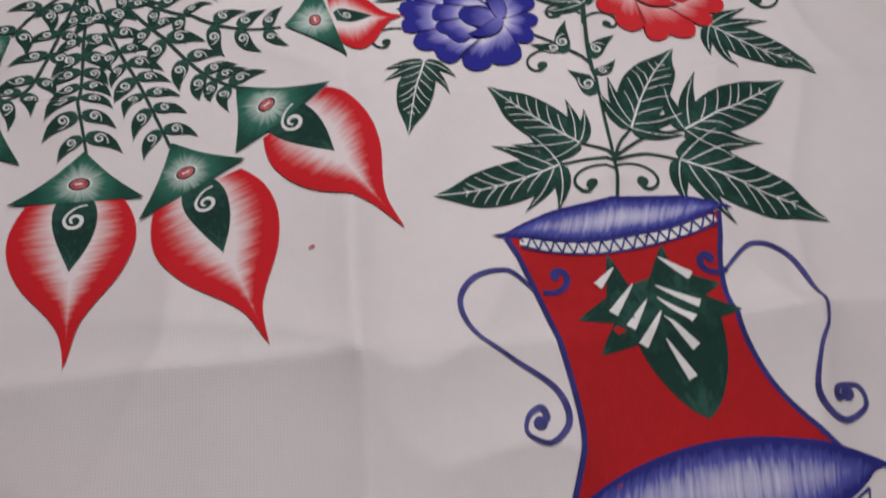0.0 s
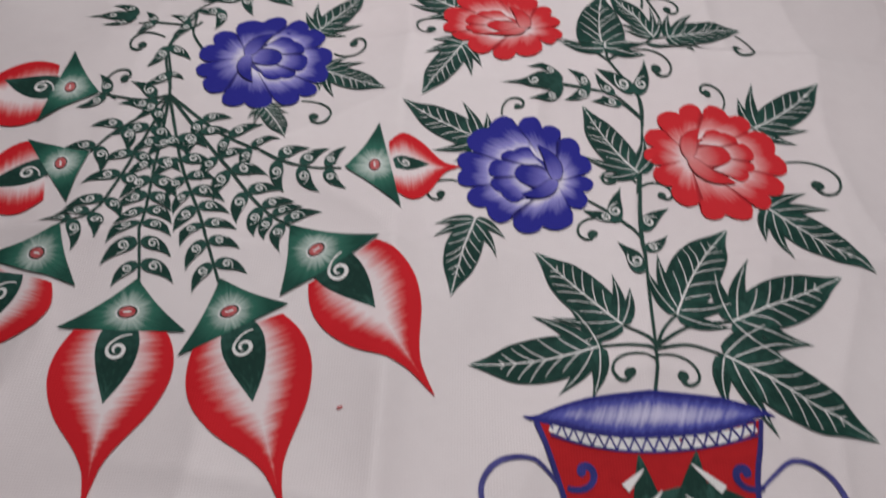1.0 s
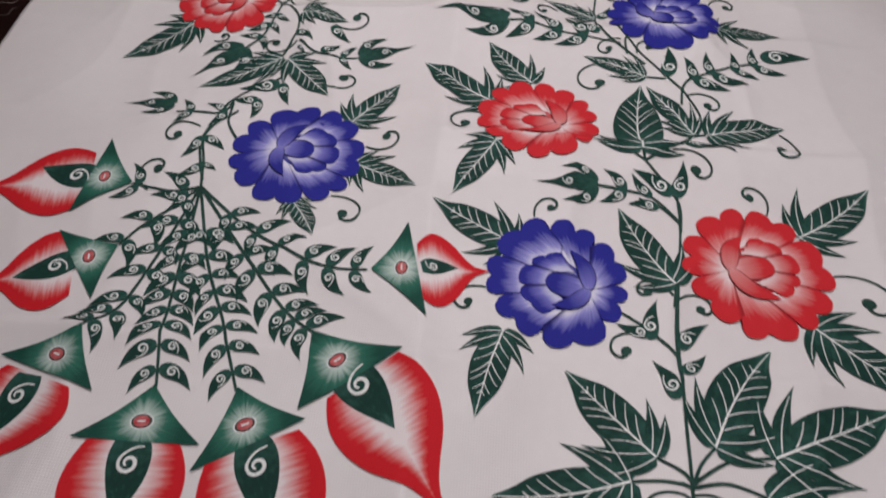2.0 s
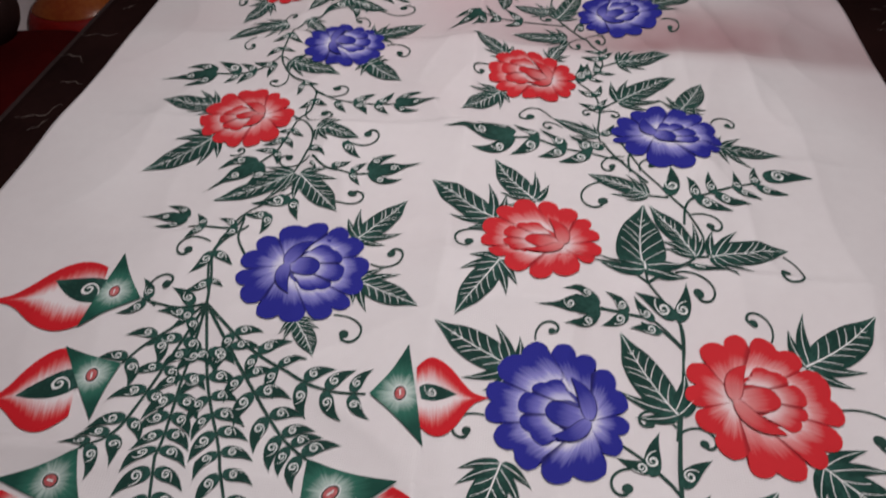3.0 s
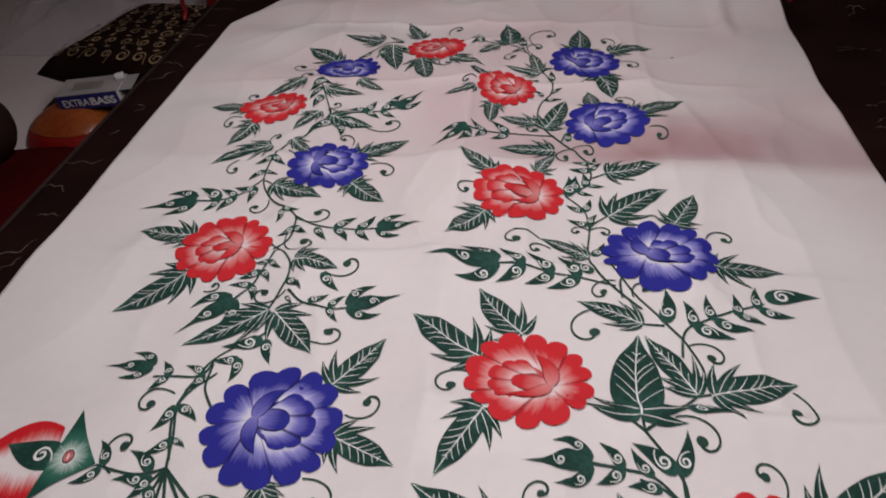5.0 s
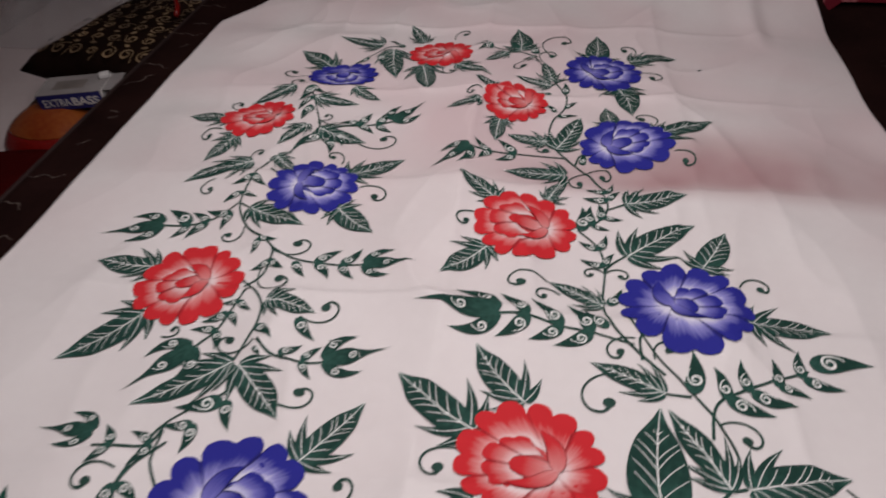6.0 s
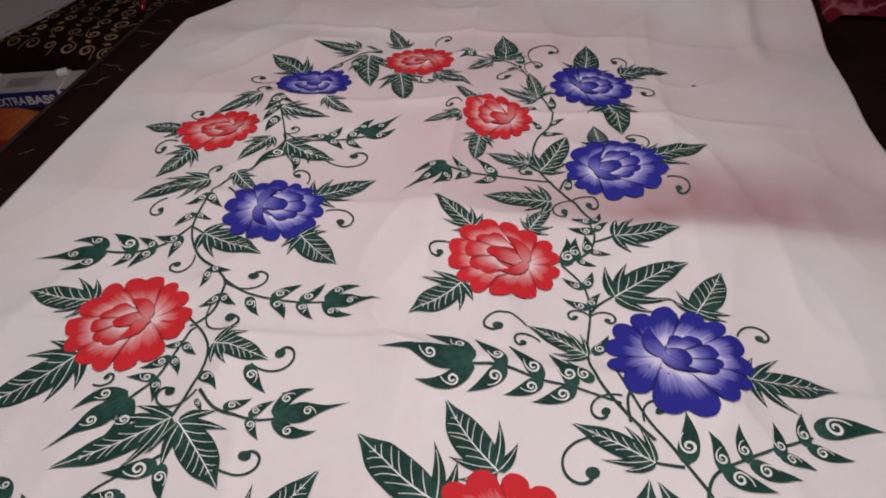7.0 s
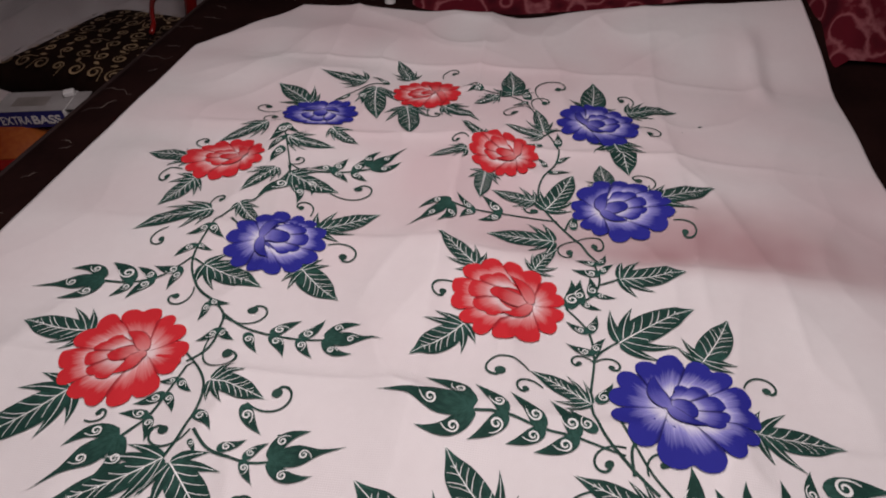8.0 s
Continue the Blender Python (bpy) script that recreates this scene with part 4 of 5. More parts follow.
for row in (
    (-0.187, 0.592, -0.131, 0.537), (-0.337, 0.726, -0.412, 0.730), (-0.186, 0.678, -0.129, 0.665),
    (-0.261, 0.837, -0.186, 0.814), (-0.154, 0.917, -0.084, 0.962), (-0.152, 0.850, -0.097, 0.804, 'w'),
    (-0.295, 0.938, -0.375, 0.888, 'n'), (-0.264, 0.953, -0.227, 0.919), (-0.356, 1.036, -0.427, 1.039),
    (-0.339, 0.992, -0.367, 0.936), (-0.243, 1.035, -0.271, 0.973, 'n'), (-0.220, 1.024, -0.147, 0.998),
    (-0.295, 1.148, -0.354, 1.099, 'n'), (-0.251, 1.108, -0.179, 1.103, 'n'), (-0.258, 1.240, -0.328, 1.295),
    (-0.195, 1.147, -0.150, 1.120), (-0.183, 1.318, -0.268, 1.344, 'n'), (-0.161, 1.293, -0.141, 1.202),
    (-0.115, 1.352, -0.147, 1.409), (-0.102, 1.244, -0.082, 1.154), (-0.045, 1.255, 0.018, 1.209, 'n'),
    (0.037, 1.307, 0.002, 1.263, 'n'),
):
    painted_leaf(*row)
for row in (
    (0.061, 1.312, 0.052, 1.397, 'w'), (0.114, 1.204, 0.100, 1.264), (0.113, 1.191, 0.053, 1.201, 'n'),
    (0.187, 1.287, 0.193, 1.382, 'w'), (0.246, 1.292, 0.325, 1.312), (0.217, 1.194, 0.231, 1.096),
    (0.031, 1.156, -0.009, 1.196), (0.007, 1.108, -0.044, 1.093), (0.038, 1.074, 0.035, 1.014),
    (0.106, 1.025, 0.049, 1.037), (0.121, 1.009, 0.156, 1.087), (0.197, 1.060, 0.193, 1.121, 'w'),
    (0.251, 1.027, 0.337, 1.065), (0.132, 0.947, 0.050, 0.945), (0.046, 0.875, -0.006, 0.921),
    (0.110, 0.887, 0.136, 0.930), (0.040, 0.789, -0.008, 0.733), (0.207, 0.890, 0.282, 0.908),
    (0.201, 0.794, 0.283, 0.850), (0.280, 0.776, 0.314, 0.837, 'w'), (0.311, 0.694, 0.392, 0.693),
    (0.169, 0.710, 0.110, 0.739, 'n'),
):
    painted_leaf(*row)
for row in (
    (-0.329, 0.800, -0.368, 0.829), (-0.329, 0.800, -0.344, 0.774), (-0.306, 0.806, -0.334, 0.822),
    (-0.306, 0.806, -0.325, 0.774), (-0.280, 0.823, -0.316, 0.826), (-0.280, 0.823, -0.286, 0.792),
    (-0.176, 0.745, -0.157, 0.719), (-0.152, 0.745, -0.126, 0.770), (-0.152, 0.745, -0.130, 0.717),
    (-0.122, 0.744, -0.102, 0.773), (-0.122, 0.744, -0.101, 0.719), (-0.153, 0.610, -0.131, 0.624),
    (-0.128, 0.605, -0.111, 0.624), (-0.128, 0.605, -0.113, 0.584), (0.091, 0.678, 0.060, 0.709),
    (0.091, 0.678, 0.058, 0.647), (0.125, 0.671, 0.093, 0.706), (0.125, 0.671, 0.091, 0.649),
    (0.155, 0.667, 0.131, 0.707), (0.155, 0.667, 0.116, 0.646), (0.172, 0.675, 0.148, 0.701),
    (0.174, 0.713, 0.191, 0.740),
):
    painted_drop(*row)
for row in (
    (0.169, 0.803, 0.146, 0.816), (0.169, 0.803, 0.179, 0.830), (0.174, 0.775, 0.146, 0.785),
    (0.174, 0.775, 0.187, 0.798), (0.149, 0.835, 0.152, 0.881), (0.163, 0.846, 0.163, 0.883),
    (0.163, 0.846, 0.185, 0.838), (0.174, 0.857, 0.172, 0.889), (0.177, 0.862, 0.202, 0.859),
    (0.185, 0.895, 0.152, 0.897), (0.185, 0.895, 0.201, 0.912), (0.182, 0.908, 0.156, 0.911),
    (0.182, 0.908, 0.193, 0.933), (-0.231, 0.777, -0.234, 0.753), (-0.231, 0.777, -0.208, 0.782),
    (-0.206, 0.745, -0.226, 0.728), (-0.206, 0.745, -0.184, 0.730), (-0.218, 0.678, -0.238, 0.673),
    (-0.218, 0.678, -0.200, 0.665), (-0.225, 0.662, -0.250, 0.646), (-0.225, 0.662, -0.209, 0.641),
    (-0.229, 0.636, -0.257, 0.634),
):
    painted_drop(*row)
for row in (
    (-0.229, 0.636, -0.221, 0.610), (-0.188, 0.643, -0.164, 0.625), (-0.180, 0.614, -0.170, 0.602),
    (-0.281, 0.905, -0.305, 0.884), (-0.281, 0.905, -0.257, 0.885), (-0.284, 0.869, -0.302, 0.844),
    (-0.284, 0.869, -0.261, 0.862), (-0.211, 1.009, -0.247, 0.969), (-0.193, 1.020, -0.180, 0.984),
    (-0.201, 0.999, -0.194, 0.965), (-0.265, 1.144, -0.276, 1.099), (-0.264, 1.144, -0.238, 1.126),
    (-0.255, 1.110, -0.268, 1.071), (-0.256, 1.114, -0.227, 1.106), (-0.248, 1.085, -0.257, 1.047),
    (-0.168, 1.047, -0.201, 1.042), (-0.169, 1.044, -0.142, 1.024), (-0.168, 1.047, -0.154, 1.077),
    (-0.142, 1.050, -0.128, 1.085), (-0.142, 1.049, -0.116, 1.030), (0.032, 0.984, 0.006, 1.005),
    (0.032, 0.984, 0.015, 0.960),
):
    painted_drop(*row)
for row in (
    (0.064, 0.989, 0.036, 1.020), (0.064, 0.989, 0.037, 0.966), (0.088, 1.289, 0.086, 1.334),
    (0.088, 1.279, 0.062, 1.273), (0.134, 1.167, 0.134, 1.204), (0.113, 1.166, 0.084, 1.162),
    (0.119, 1.106, 0.106, 1.129), (0.134, 1.120, 0.154, 1.138), (0.123, 1.088, 0.154, 1.095),
    (0.012, 1.320, -0.013, 1.332), (0.012, 1.320, -0.014, 1.302), (0.156, 0.972, 0.161, 1.000),
    (-0.145, 1.319, -0.176, 1.328), (-0.202, 1.275, -0.225, 1.257), (-0.183, 1.277, -0.174, 1.240),
    (0.359, 0.648, 0.419, 0.655, 'f'), (0.272, 0.596, 0.265, 0.633), (0.272, 0.599, 0.314, 0.586),
    (0.295, 0.608, 0.291, 0.642), (0.295, 0.608, 0.336, 0.599), (0.321, 0.617, 0.322, 0.650),
    (0.321, 0.617, 0.351, 0.610),
):
    painted_drop(*row)
for row in (
    (0.348, 0.632, 0.351, 0.665), (0.348, 0.632, 0.385, 0.624), (0.243, 0.603, 0.249, 0.652, 'f'),
    (0.247, 0.489, 0.290, 0.488), (0.228, 0.425, 0.189, 0.447), (0.230, 0.423, 0.242, 0.467),
    (0.207, 0.420, 0.188, 0.443), (0.181, 0.423, 0.160, 0.446), (0.181, 0.423, 0.155, 0.407),
    (0.213, 0.408, 0.182, 0.408), (-0.268, 0.493, -0.284, 0.515), (-0.268, 0.493, -0.282, 0.472),
    (-0.234, 0.500, -0.258, 0.510), (-0.234, 0.500, -0.246, 0.476), (-0.206, 0.525, -0.233, 0.518),
    (-0.206, 0.525, -0.208, 0.494), (-0.188, 0.552, -0.232, 0.540), (-0.184, 0.553, -0.172, 0.521),
    (-0.146, 0.657, -0.121, 0.630), (-0.248, 0.460, -0.262, 0.430), (-0.245, 0.460, -0.221, 0.445),
    (-0.237, 0.424, -0.260, 0.405),
):
    painted_drop(*row)
for row in (
    (-0.237, 0.424, -0.221, 0.416), (0.202, 0.207, 0.188, 0.242), (0.212, 0.255, 0.241, 0.282),
    (0.210, 0.232, 0.234, 0.252), (0.190, 0.262, 0.199, 0.302), (0.191, 0.268, 0.161, 0.276),
):
    painted_drop(*row)
for row in (
    (-0.362, 0.800, -0.439, 0.781), (-0.096, 0.746, -0.035, 0.746), (-0.107, 0.608, -0.043, 0.627),
    (-0.120, 1.060, -0.077, 1.114), (0.061, 0.678, -0.027, 0.681), (0.003, 0.981, -0.048, 0.938),
    (-0.244, 0.614, -0.292, 0.554), (0.153, 0.425, 0.091, 0.423), (-0.292, 0.507, -0.348, 0.507),
):
    painted_bud(*row)
painted_flower("blue", 0.114, 0.316, 0.064, 0.068, (0.41, -0.15), (-0.2, -0.09), (0.17, 0.44), (-0.11, -0.44))
painted_flower("red", 0.293, 0.341, 0.068, 0.071, (-0.37, -0.03), (0.21, 0.03), (-0.12, 0.52), (0.19, -0.46))
painted_flower("red", 0.098, 0.518, 0.067, 0.063, (0.32, -0.17), (-0.28, -0.08), (0.11, 0.51), (-0.32, -0.41))
painted_flower("blue", -0.147, 0.449, 0.071, 0.071, (-0.25, 0.05), (0.25, 0.02), (0.07, 0.54), (-0.08, -0.51))
painted_flower("red", -0.284, 0.700, 0.062, 0.065, (0.29, 0.07), (-0.21, -0.13), (-0.18, 0.41), (0.06, -0.45))
painted_flower("blue", 0.254, 0.714, 0.069, 0.068, (-0.23, -0.04), (0.16, -0.02), (-0.36, 0.54), (0.22, -0.32))
painted_flower("red", 0.084, 0.832, 0.062, 0.063, (0.39, -0.02), (-0.35, 0.06), (-0.01, 0.57), (-0.09, -0.43))
painted_flower("blue", -0.195, 0.889, 0.061, 0.057, (-0.3, 0.03), (0.27, 0.1), (0.06, 0.61), (0.04, -0.59))
painted_flower("red", -0.320, 1.048, 0.055, 0.061, (0.44, -0.01), (-0.12, -0.06), (0.1, 0.55), (0.12, -0.49))
painted_flower("blue", -0.230, 1.203, 0.060, 0.051, (-0.02, 0.31), (-0.03, -0.24), (-0.55, 0.08), (0.47, 0.18))
painted_flower("red", -0.078, 1.296, 0.059, 0.055, (0.25, 0.05), (-0.17, -0.01), (-0.1, 0.72), (0.51, -0.73))
painted_flower("blue", 0.197, 1.240, 0.065, 0.063, (-0.29, -0.17), (0.14, 0.1), (-0.45, 0.48), (0.15, -0.36))
painted_flower("blue", 0.214, 1.013, 0.064, 0.062, (-0.38, -0.1), (0.13, 0.08), (-0.22, 0.5), (0.11, -0.43))
painted_flower("red", 0.058, 1.125, 0.051, 0.057, (0.36, -0.06), (-0.22, 0.03), (0.19, 0.73), (-0.17, -0.31))
# stray dabs of paint on the cloth
for x, y, r, mat in ((0.353, 1.264, 0.004, m_stem), (-0.105, 0.632, 0.002, m_stem), (0.372, 0.243, 0.003, m_eye_red), (0.322, 1.24, 0.0012, m_stem), (-0.032, 0.085, 0.0025, m_eye_red)):
    p = Patch()
    p.disc(x, y, r, 0.0006, 0.45, 0.3, 10, 1)
    laid("paint_spot", p, mat, cloth)

# ---- things beside and behind the divan ----
def pillow_mesh(w, d, h, puff=0.35, n=18, pinch=0.12):
    """A stuffed square cushion lying flat, its corners drawn out."""
    bm = bmesh.new()
    top, low = {}, {}
    for j in range(n + 1):
        for i in range(n + 1):
            u, v = i / n * 2 - 1, j / n * 2 - 1
            k = max(0.0, (1 - u ** 4) * (1 - v ** 4)) ** puff
            inx, iny = 1 - pinch * (1 - v * v) * abs(u) ** 3 * -1, 1 - pinch * (1 - u * u) * abs(v) ** 3 * -1
            x, y = u * w / 2 / inx * (1 + 0.02 * math.sin(5 * v)), v * d / 2 / iny
            wob = 0.05 * noise.noise(Vector((u * 2, v * 2, w * 9)))
            top[i, j] = bm.verts.new((x, y, h / 2 * k * (1 + wob)))
            low[i, j] = top[i, j] if (i in (0, n) or j in (0, n)) else bm.verts.new((x, y, -h / 2 * k * (1 - wob)))
    for j in range(n):
        for i in range(n):
            bm.faces.new((top[i, j], top[i + 1, j], top[i + 1, j + 1], top[i, j + 1]))
            if len({low[i, j], low[i, j + 1], low[i + 1, j + 1], low[i + 1, j]} - {top[i, j], top[i, j + 1], top[i + 1, j + 1], top[i + 1, j]}):
                bm.faces.new((low[i, j], low[i, j + 1], low[i + 1, j + 1], low[i + 1, j]))
    return bm


def pillow_height(u, v, h, puff=0.35):
    return h / 2 * max(0.0, (1 - u ** 4) * (1 - v ** 4)) ** puff


# patterned cushion leaning on the divan's side, on a plain one
low_cushion = tagged(new("floor_cushion"), "plain dark brown floor cushion under a patterned one", "cushion")
low_cushion.matrix_world = pose(-0.880, 1.715, FLOOR + 0.060, 0, 0, -13)
part("cover", pillow_mesh(0.49, 0.45, 0.12), m_cushion_side, low_cushion, "", True)

cushion = tagged(new("patterned_cushion"), "dark brown cushion with gold swirls on a plain cushion", "cushion")
CW, CD, CH = 0.46, 0.44, 0.115
cushion.matrix_world = pose(-0.865, 1.715, FLOOR + 0.172, 0, -2, -13)
part("cover", pillow_mesh(CW, CD, CH), m_cushion, cushion, "", True)


def on_cushion(x, y):
    return pillow_height(min(1, max(-1, x / CW * 2)), min(1, max(-1, y / CD * 2)), CH) + 0.004


def cushion_line(pts, half):
    pv, pf = [], []
    for i, (x, y) in enumerate(pts):
        a, b = pts[max(0, i - 1)], pts[min(len(pts) - 1, i + 1)]
        dx, dy = b[0] - a[0], b[1] - a[1]
        d = math.hypot(dx, dy) or 1
        for g in (-1, 1):
            px, py = x - dy / d * half(i / (len(pts) - 1)) * g, y + dx / d * half(i / (len(pts) - 1)) * g
            pv.append((px, py, on_cushion(px, py)))
        if i:
            q = 2 * i
            pf.append((q - 2, q, q + 1, q - 1))
    return pv, pf


random.seed(21)
for row in range(6):
    for col in range(10):
        x, y = -0.225 + 0.050 * col + 0.02 * (row % 2), -0.175 + 0.060 * row
        if abs(x) > CW / 2 - 0.02:
            continue
        a0, sign, r = random.uniform(0, 6.28), random.choice((-1, 1)), random.uniform(0.013, 0.021)
        pts = [(x + r * (1 - 0.70 * s) * math.cos(a0 + sign * 8.5 * s), y + r * (1 - 0.70 * s) * math.sin(a0 + sign * 8.5 * s)) for s in (k / 30 for k in range(31))]
        pts = [(pts[0][0] + 0.022 * math.cos(a0 - sign * 1.3), pts[0][1] + 0.022 * math.sin(a0 - sign * 1.3))] + pts
        pv, pf = cushion_line(pts, lambda s: 0.0010 + 0.0018 * math.sin(math.pi * s))
        linked("gold_swirl", pv, pf, m_gold, cushion)
        a = random.uniform(0, 6.28)
        pts = [(x + 0.031 + (k / 8 - 0.5) * 0.020 * math.cos(a), y + 0.030 + (k / 8 - 0.5) * 0.020 * math.sin(a)) for k in range(9)]
        pv, pf = cushion_line(pts, lambda s: 0.0048 * math.sin(math.pi * s) + 0.0003)
        linked("gold_leaf", pv, pf, m_gold, cushion)

# a blown-up plastic packet, orange above and red below, under the box
packet = tagged(new("plastic_packet"), "glossy plastic packet, orange above and red below", "packet")
packet.location = (-0.972, 1.40, FLOOR)


def puffed(z0, z1, mat, name, seed):
    pv, pf, n, m = [], [], 36, 16
    for j in range(m + 1):
        t = z0 + (z1 - z0) * j / m
        for i in range(n):
            a = 2 * math.pi * i / n
            crumple = 1 + 0.05 * noise.noise(Vector((math.cos(a) * 2.2, math.sin(a) * 2.2, t * 4 + seed)))
            r = 0.125 * math.sin(math.pi * (0.06 + 0.90 * t)) ** 0.55 * crumple
            pv.append((r * math.cos(a), r * 0.85 * math.sin(a), 0.16 * t))
        if j:
            for i in range(n):
                k = (j - 1) * n
                pf.append((k + i, k + (i + 1) % n, k + n + (i + 1) % n, k + n + i))
    pf.append(tuple(range(n - 1, -1, -1)))
    pf.append(tuple(range(m * n, m * n + n)))
    linked(name, pv, pf, mat, packet)


puffed(0.0, 0.78, m_red_plastic, "lower_half", 0.0)
puffed(0.781, 1.0, m_orange, "upper_half", 0.0)

# the card box
box = tagged(new("headphone_box"), "blue and grey card box with white lettering", "box")
box.matrix_world = pose(-0.980, 1.385, 0.254, 3, -3, 9)
BL, BD, BH = 0.145, 0.078, 0.038
part("carton", box_mesh(0, 0, 0, BL, BD, BH, 0.0015), m_box_blue, box)
part("lid_panel", box_mesh(-0.0005, -0.0005, BH, BL + 0.0005, BD, BH + 0.0015, 0.0005), m_box_grey, box, "grey card top")
part("side_panel", box_mesh(BL - 0.003, -0.0006, 0.004, BL + 0.0012, BD, BH, 0.0004), m_card_white, box, "white end of the box")
part("flap", box_mesh(BL + 0.0015, 0.004, BH - 0.002, BL + 0.032, BD - 0.004, BH, 0.0004), m_box_grey, box, "open card end flap")
part("window", box_mesh(0.03, 0.02, BH + 0.0015, 0.10, 0.055, BH + 0.0022), m_box_dull, box, "dull brown printed field")
for text, x, weight in (("EXTRA", 0.010, 0.0), ("BASS", 0.0735, 0.0007)):
    fc = bpy.data.curves.new("lettering", "FONT")
    fc.body, fc.size, fc.extrude, fc.offset = text, 0.0275, 0.0003, weight
    fc.materials.append(m_card_white)
    ob = new("lettering", fc)
    bpy.context.view_layer.update()
    me = bpy.data.meshes.new_from_object(ob.evaluated_get(bpy.context.evaluated_depsgraph_get()))
    bpy.data.objects.remove(ob)
    word = new("lettering", me)
    word.parent = box
    wide = max(v.co.x for v in me.vertices)
    word.matrix_basis = pose(x, -0.0012, 0.010, 90) @ Matrix.Diagonal((0.061 / wide, 0.95, 1, 1))
tab = tagged(part("paper_tab", box_mesh(-0.011, -0.009, 0, 0.011, 0.009, 0.011, 0.003, 3), m_card_white), "small white folded paper piece on a box", "paper")
tab.matrix_world = box.matrix_world @ pose(BL - 0.008, 0.058, BH + 0.0015, 0, 0, 20)

# dark bag on a red cushion
red_cushion = tagged(new("red_cushion"), "dark red velvet floor cushion", "cushion")
red_cushion.matrix_world = pose(-1.06, 1.10, FLOOR + 0.07, 0, 0, 12)
part("cover", pillow_mesh(0.42, 0.40, 0.14), m_dark_red, red_cushion, "", True)
bag_dark = tagged(new("dark_bag"), "rounded dark brown bag on a red cushion", "bag")
bag_dark.location = (-1.10, 1.20, FLOOR + 0.12)
pv, pf, n, m = [], [], 30, 16
for j in range(m + 1):
    t = j / m
    for i in range(n):
        a = 2 * math.pi * i / n
        q = 1 + 0.07 * noise.noise(Vector((math.cos(a) * 1.6, math.sin(a) * 1.6, t * 2.5)))
        r = 0.125 * math.sin(math.pi * (0.10 + 0.88 * t)) ** 0.5 * q
        pv.append((r * math.cos(a), 0.8 * r * math.sin(a), 0.19 * t))
    if j:
        for i in range(n):
            k = (j - 1) * n
            pf.append((k + i, k + (i + 1) % n, k + n + (i + 1) % n, k + n + i))
pf.append(tuple(range(n - 1, -1, -1)))
pf.append(tuple(range(m * n, m * n + n)))
linked("body", pv, pf, m_dark_leather, bag_dark)
pv, pf = [], []
for i in range(25):
    a = math.pi * i / 24
    cx, cz = 0.05 * math.cos(a), 0.182 + 0.035 * math.sin(a)
    for k in range(6):
        b = k * math.pi / 3
        pv.append((cx + 0.006 * math.cos(b) * math.cos(a), 0.006 * math.sin(b), cz + 0.006 * math.cos(b) * math.sin(a)))
    if i:
        for k in range(6):
            q = (i - 1) * 6
            pf.append((q + k, q + (k + 1) % 6, q + 6 + (k + 1) % 6, q + 6 + k))
linked("strap", pv, pf, m_dark_leather, bag_dark)

# clear plastic bag, crumpled, on the floor behind the cushions
clear = tagged(new("plastic_bag"), "crumpled clear plastic bag on the floor", "bag")
clear.location = (-1.34, 2.27, FLOOR)
pv, pf, n = [], [], 34
for j in range(n + 1):
    for i in range(n + 1):
        u, v = i / n * 2 - 1, j / n * 2 - 1
        k = max(0.0, (1 - u * u) * (1 - v * v)) ** 0.4
        c = noise.noise(Vector((u * 3, v * 3, 1))) + 0.45 * abs(noise.noise(Vector((u * 6, v * 6, 2))))
        pv.append((u * 0.30, v * 0.26, 0.004 + k * (0.16 + 0.07 * c)))
for j in range(n):
    for i in range(n):
        a = j * (n + 1) + i
        pf.append((a, a + 1, a + n + 2, a + n + 1))
linked("film", pv, pf, m_bag, clear)
pv, pf, n = [], [], 16
for j in range(9):
    for i in range(n):
        a = 2 * math.pi * i / n
        r = (0.012 + 0.05 * (j / 8) ** 2) * (1 + 0.3 * math.sin(5 * a + j))
        pv.append((0.02 + r * math.cos(a), -0.03 + r * math.sin(a), 0.17 + 0.010 * j))
    if j:
        for i in range(n):
            k = (j - 1) * n
            pf.append((k + i, k + (i + 1) % n, k + n + (i + 1) % n, k + n + i))
linked("twisted_neck", pv, pf, m_bag, clear, None, False)

# red strap laid along the view so it looks upright, and a red post
def tube(name, pts, r, mat, parent, k=8):
    pv, pf = [], []
    for i, p in enumerate(pts):
        a, b = Vector(pts[max(0, i - 1)]), Vector(pts[min(len(pts) - 1, i + 1)])
        q = (b - a).to_track_quat("Z", "Y").to_matrix()
        for j in range(k):
            t = 2 * math.pi * j / k
            pv.append(tuple(Vector(p) + q @ Vector((r * math.cos(t), r * math.sin(t), 0))))
        if i:
            for j in range(k):
                s = (i - 1) * k
                pf.append((s + j, s + (j + 1) % k, s + k + (j + 1) % k, s + k + j))
    pf.append(tuple(range(k - 1, -1, -1)))
    pf.append(tuple(range((len(pts) - 1) * k, len(pts) * k)))
    return linked(name, pv, pf, mat, parent)


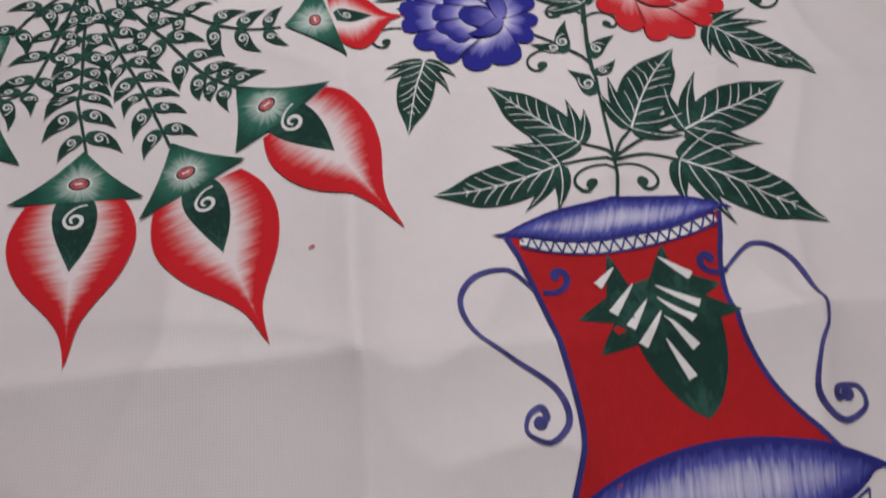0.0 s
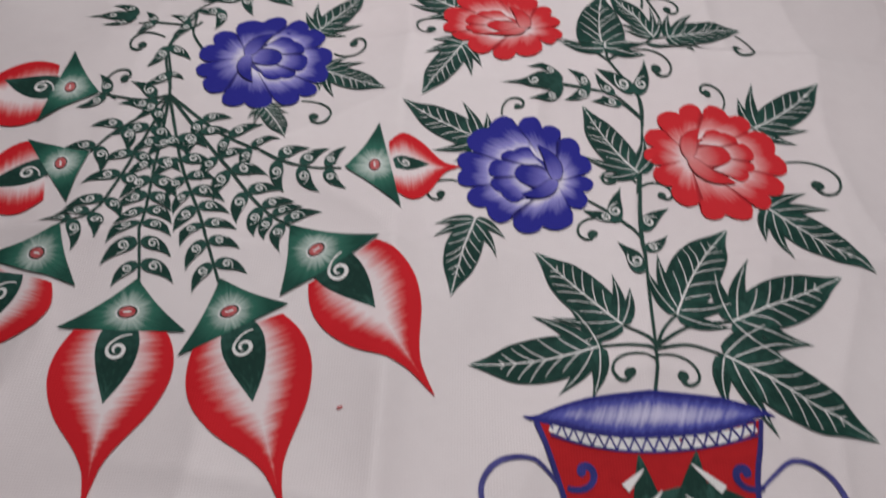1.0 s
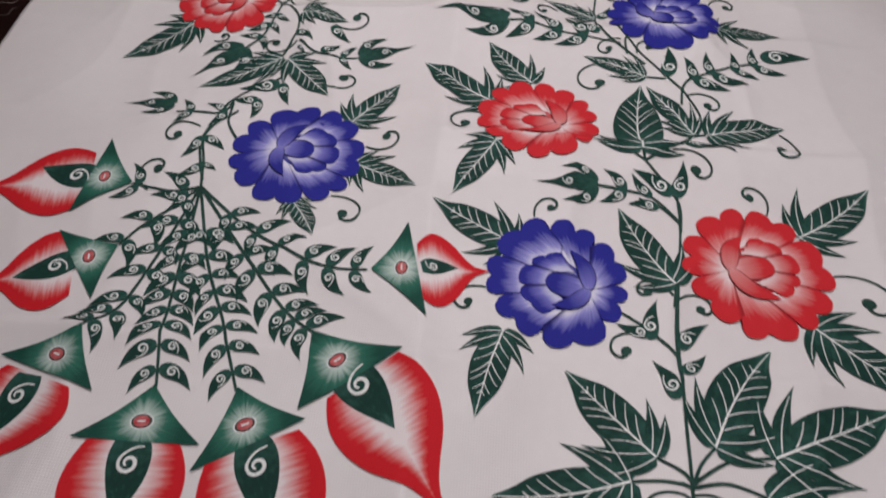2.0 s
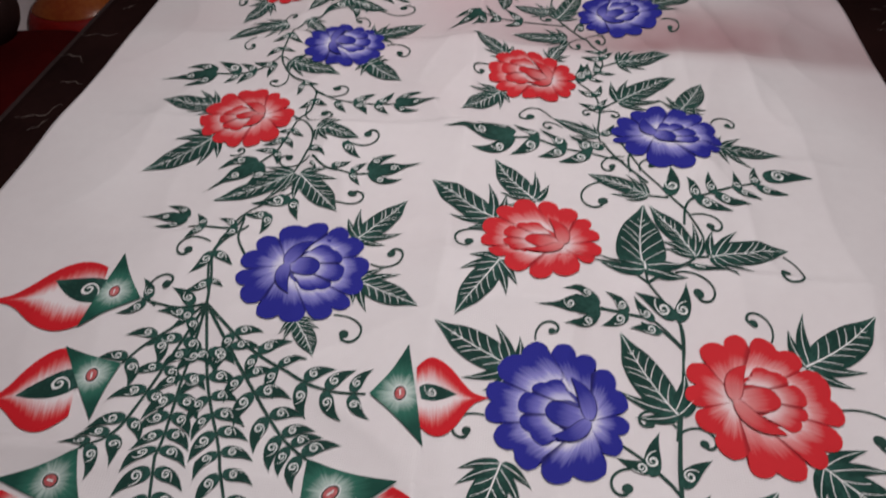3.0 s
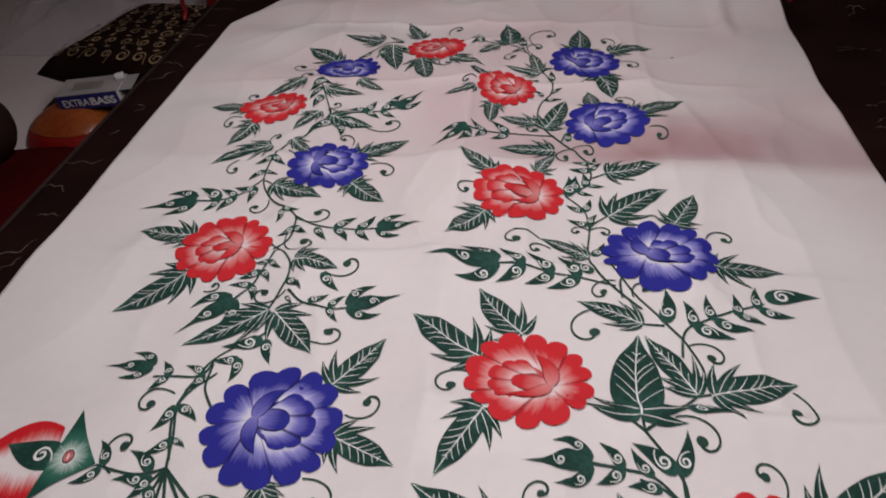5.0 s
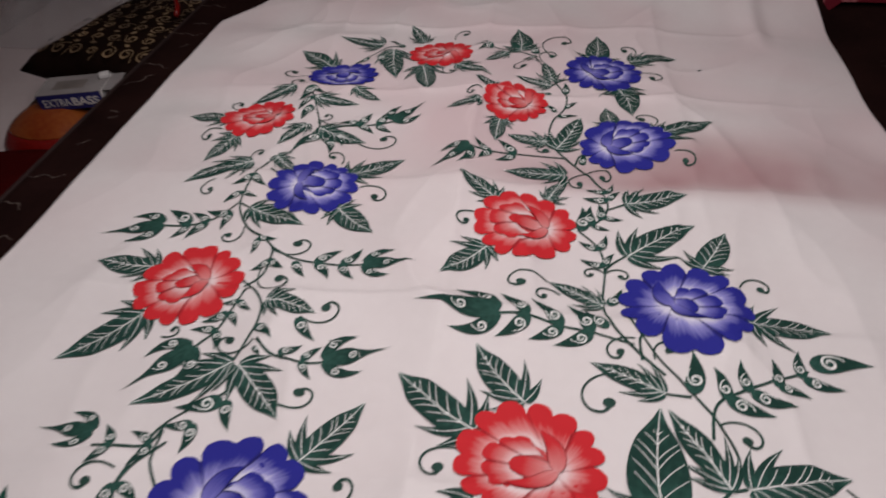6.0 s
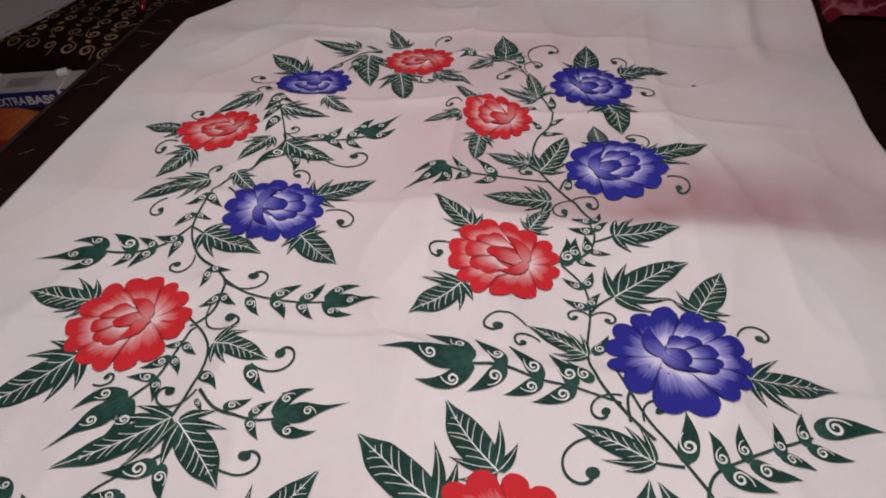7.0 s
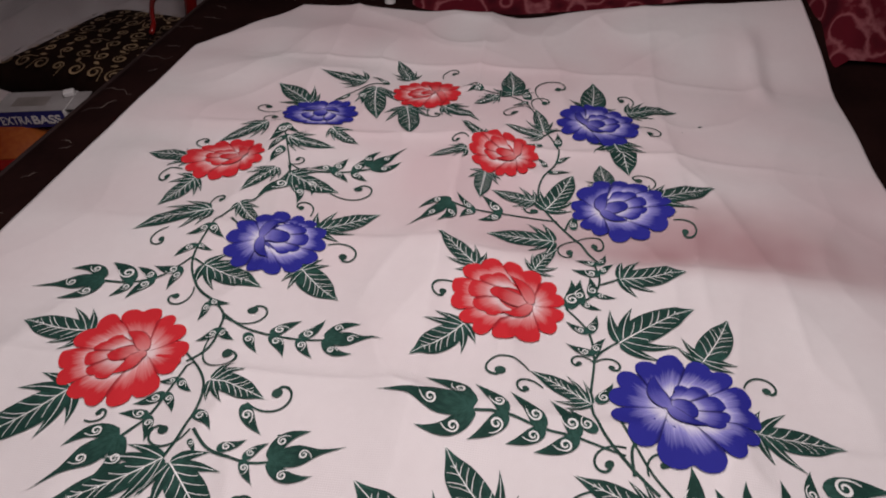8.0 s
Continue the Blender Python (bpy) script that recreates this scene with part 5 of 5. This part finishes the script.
stool = tagged(new("plastic_stool"), "bright red plastic stool behind the cushions", "stool")
stool.location = (-0.75, 2.20, FLOOR)
for sx in (-1, 1):
    for sy in (-1, 1):
        tube("leg", [(sx * 0.14, sy * 0.13, 0), (sx * 0.125, sy * 0.115, 0.2), (sx * 0.10, sy * 0.095, 0.42)], 0.018, m_red_plastic, stool)
part("seat", box_mesh(-0.14, -0.13, 0.42, 0.14, 0.13, 0.45, 0.012, 3), m_red_plastic, stool)

strap = tagged(new("red_strap"), "thin bright red strap lying over a cushion", "strap")
tube("webbing", [(-0.762, 1.665, 0.362), (-0.772, 1.70, 0.370), (-0.795, 1.74, 0.374), (-0.815, 1.78, 0.375), (-0.835, 1.82, 0.373), (-0.850, 1.87, 0.366)], 0.006, m_red_plastic, strap)

# velvet blanket heaped at the divan's far end
blanket = tagged(new("velvet_blanket"), "dark red patterned velvet blanket heaped on the divan", "blanket")
pv, pf, n, m = [], [], 90, 60
for j in range(m + 1):
    for i in range(n + 1):
        x, y = -0.20 + 1.32 * i / n, 1.50 + 0.50 * j / m
        near = 1.705 - 0.235 * step(0.585, 0.63, x) + 0.02 * noise.noise(Vector((x * 5, 0, 3)))
        rise = 0.19 * step(near - 0.03, near + 0.24, y) * step(-0.20, -0.12, x) * (1 - step(1.04, 1.12, x)) * (1 - step(1.93, 2.0, y))
        fold = 0.014 * noise.noise(Vector((x * 7 + y * 3, y * 9, 4))) * step(near - 0.03, near + 0.05, y)
        pv.append((x, y, divan_z(x, y) - 0.008 + rise + max(-0.004, fold)))
for j in range(m):
    for i in range(n):
        a = j * (n + 1) + i
        pf.append((a, a + 1, a + n + 2, a + n + 1))
linked("cover", pv, pf, m_pattern, blanket)
pole = tagged(new("white_pole"), "thin white pole standing at the divan's end", "pole")
pole.location = (-0.228, 1.735, divan_z(-0.228, 1.735))
tube("shaft", [(0, 0, 0.01), (0, 0, 0.6), (0, 0, 1.3)], 0.006, m_card_white, pole)
bm = bmesh.new()
bmesh.ops.create_cone(bm, cap_ends=True, segments=20, radius1=0.012, radius2=0.010, depth=0.012, matrix=pose(0, 0, 0.006))
part("base", bm, m_card_white, pole)
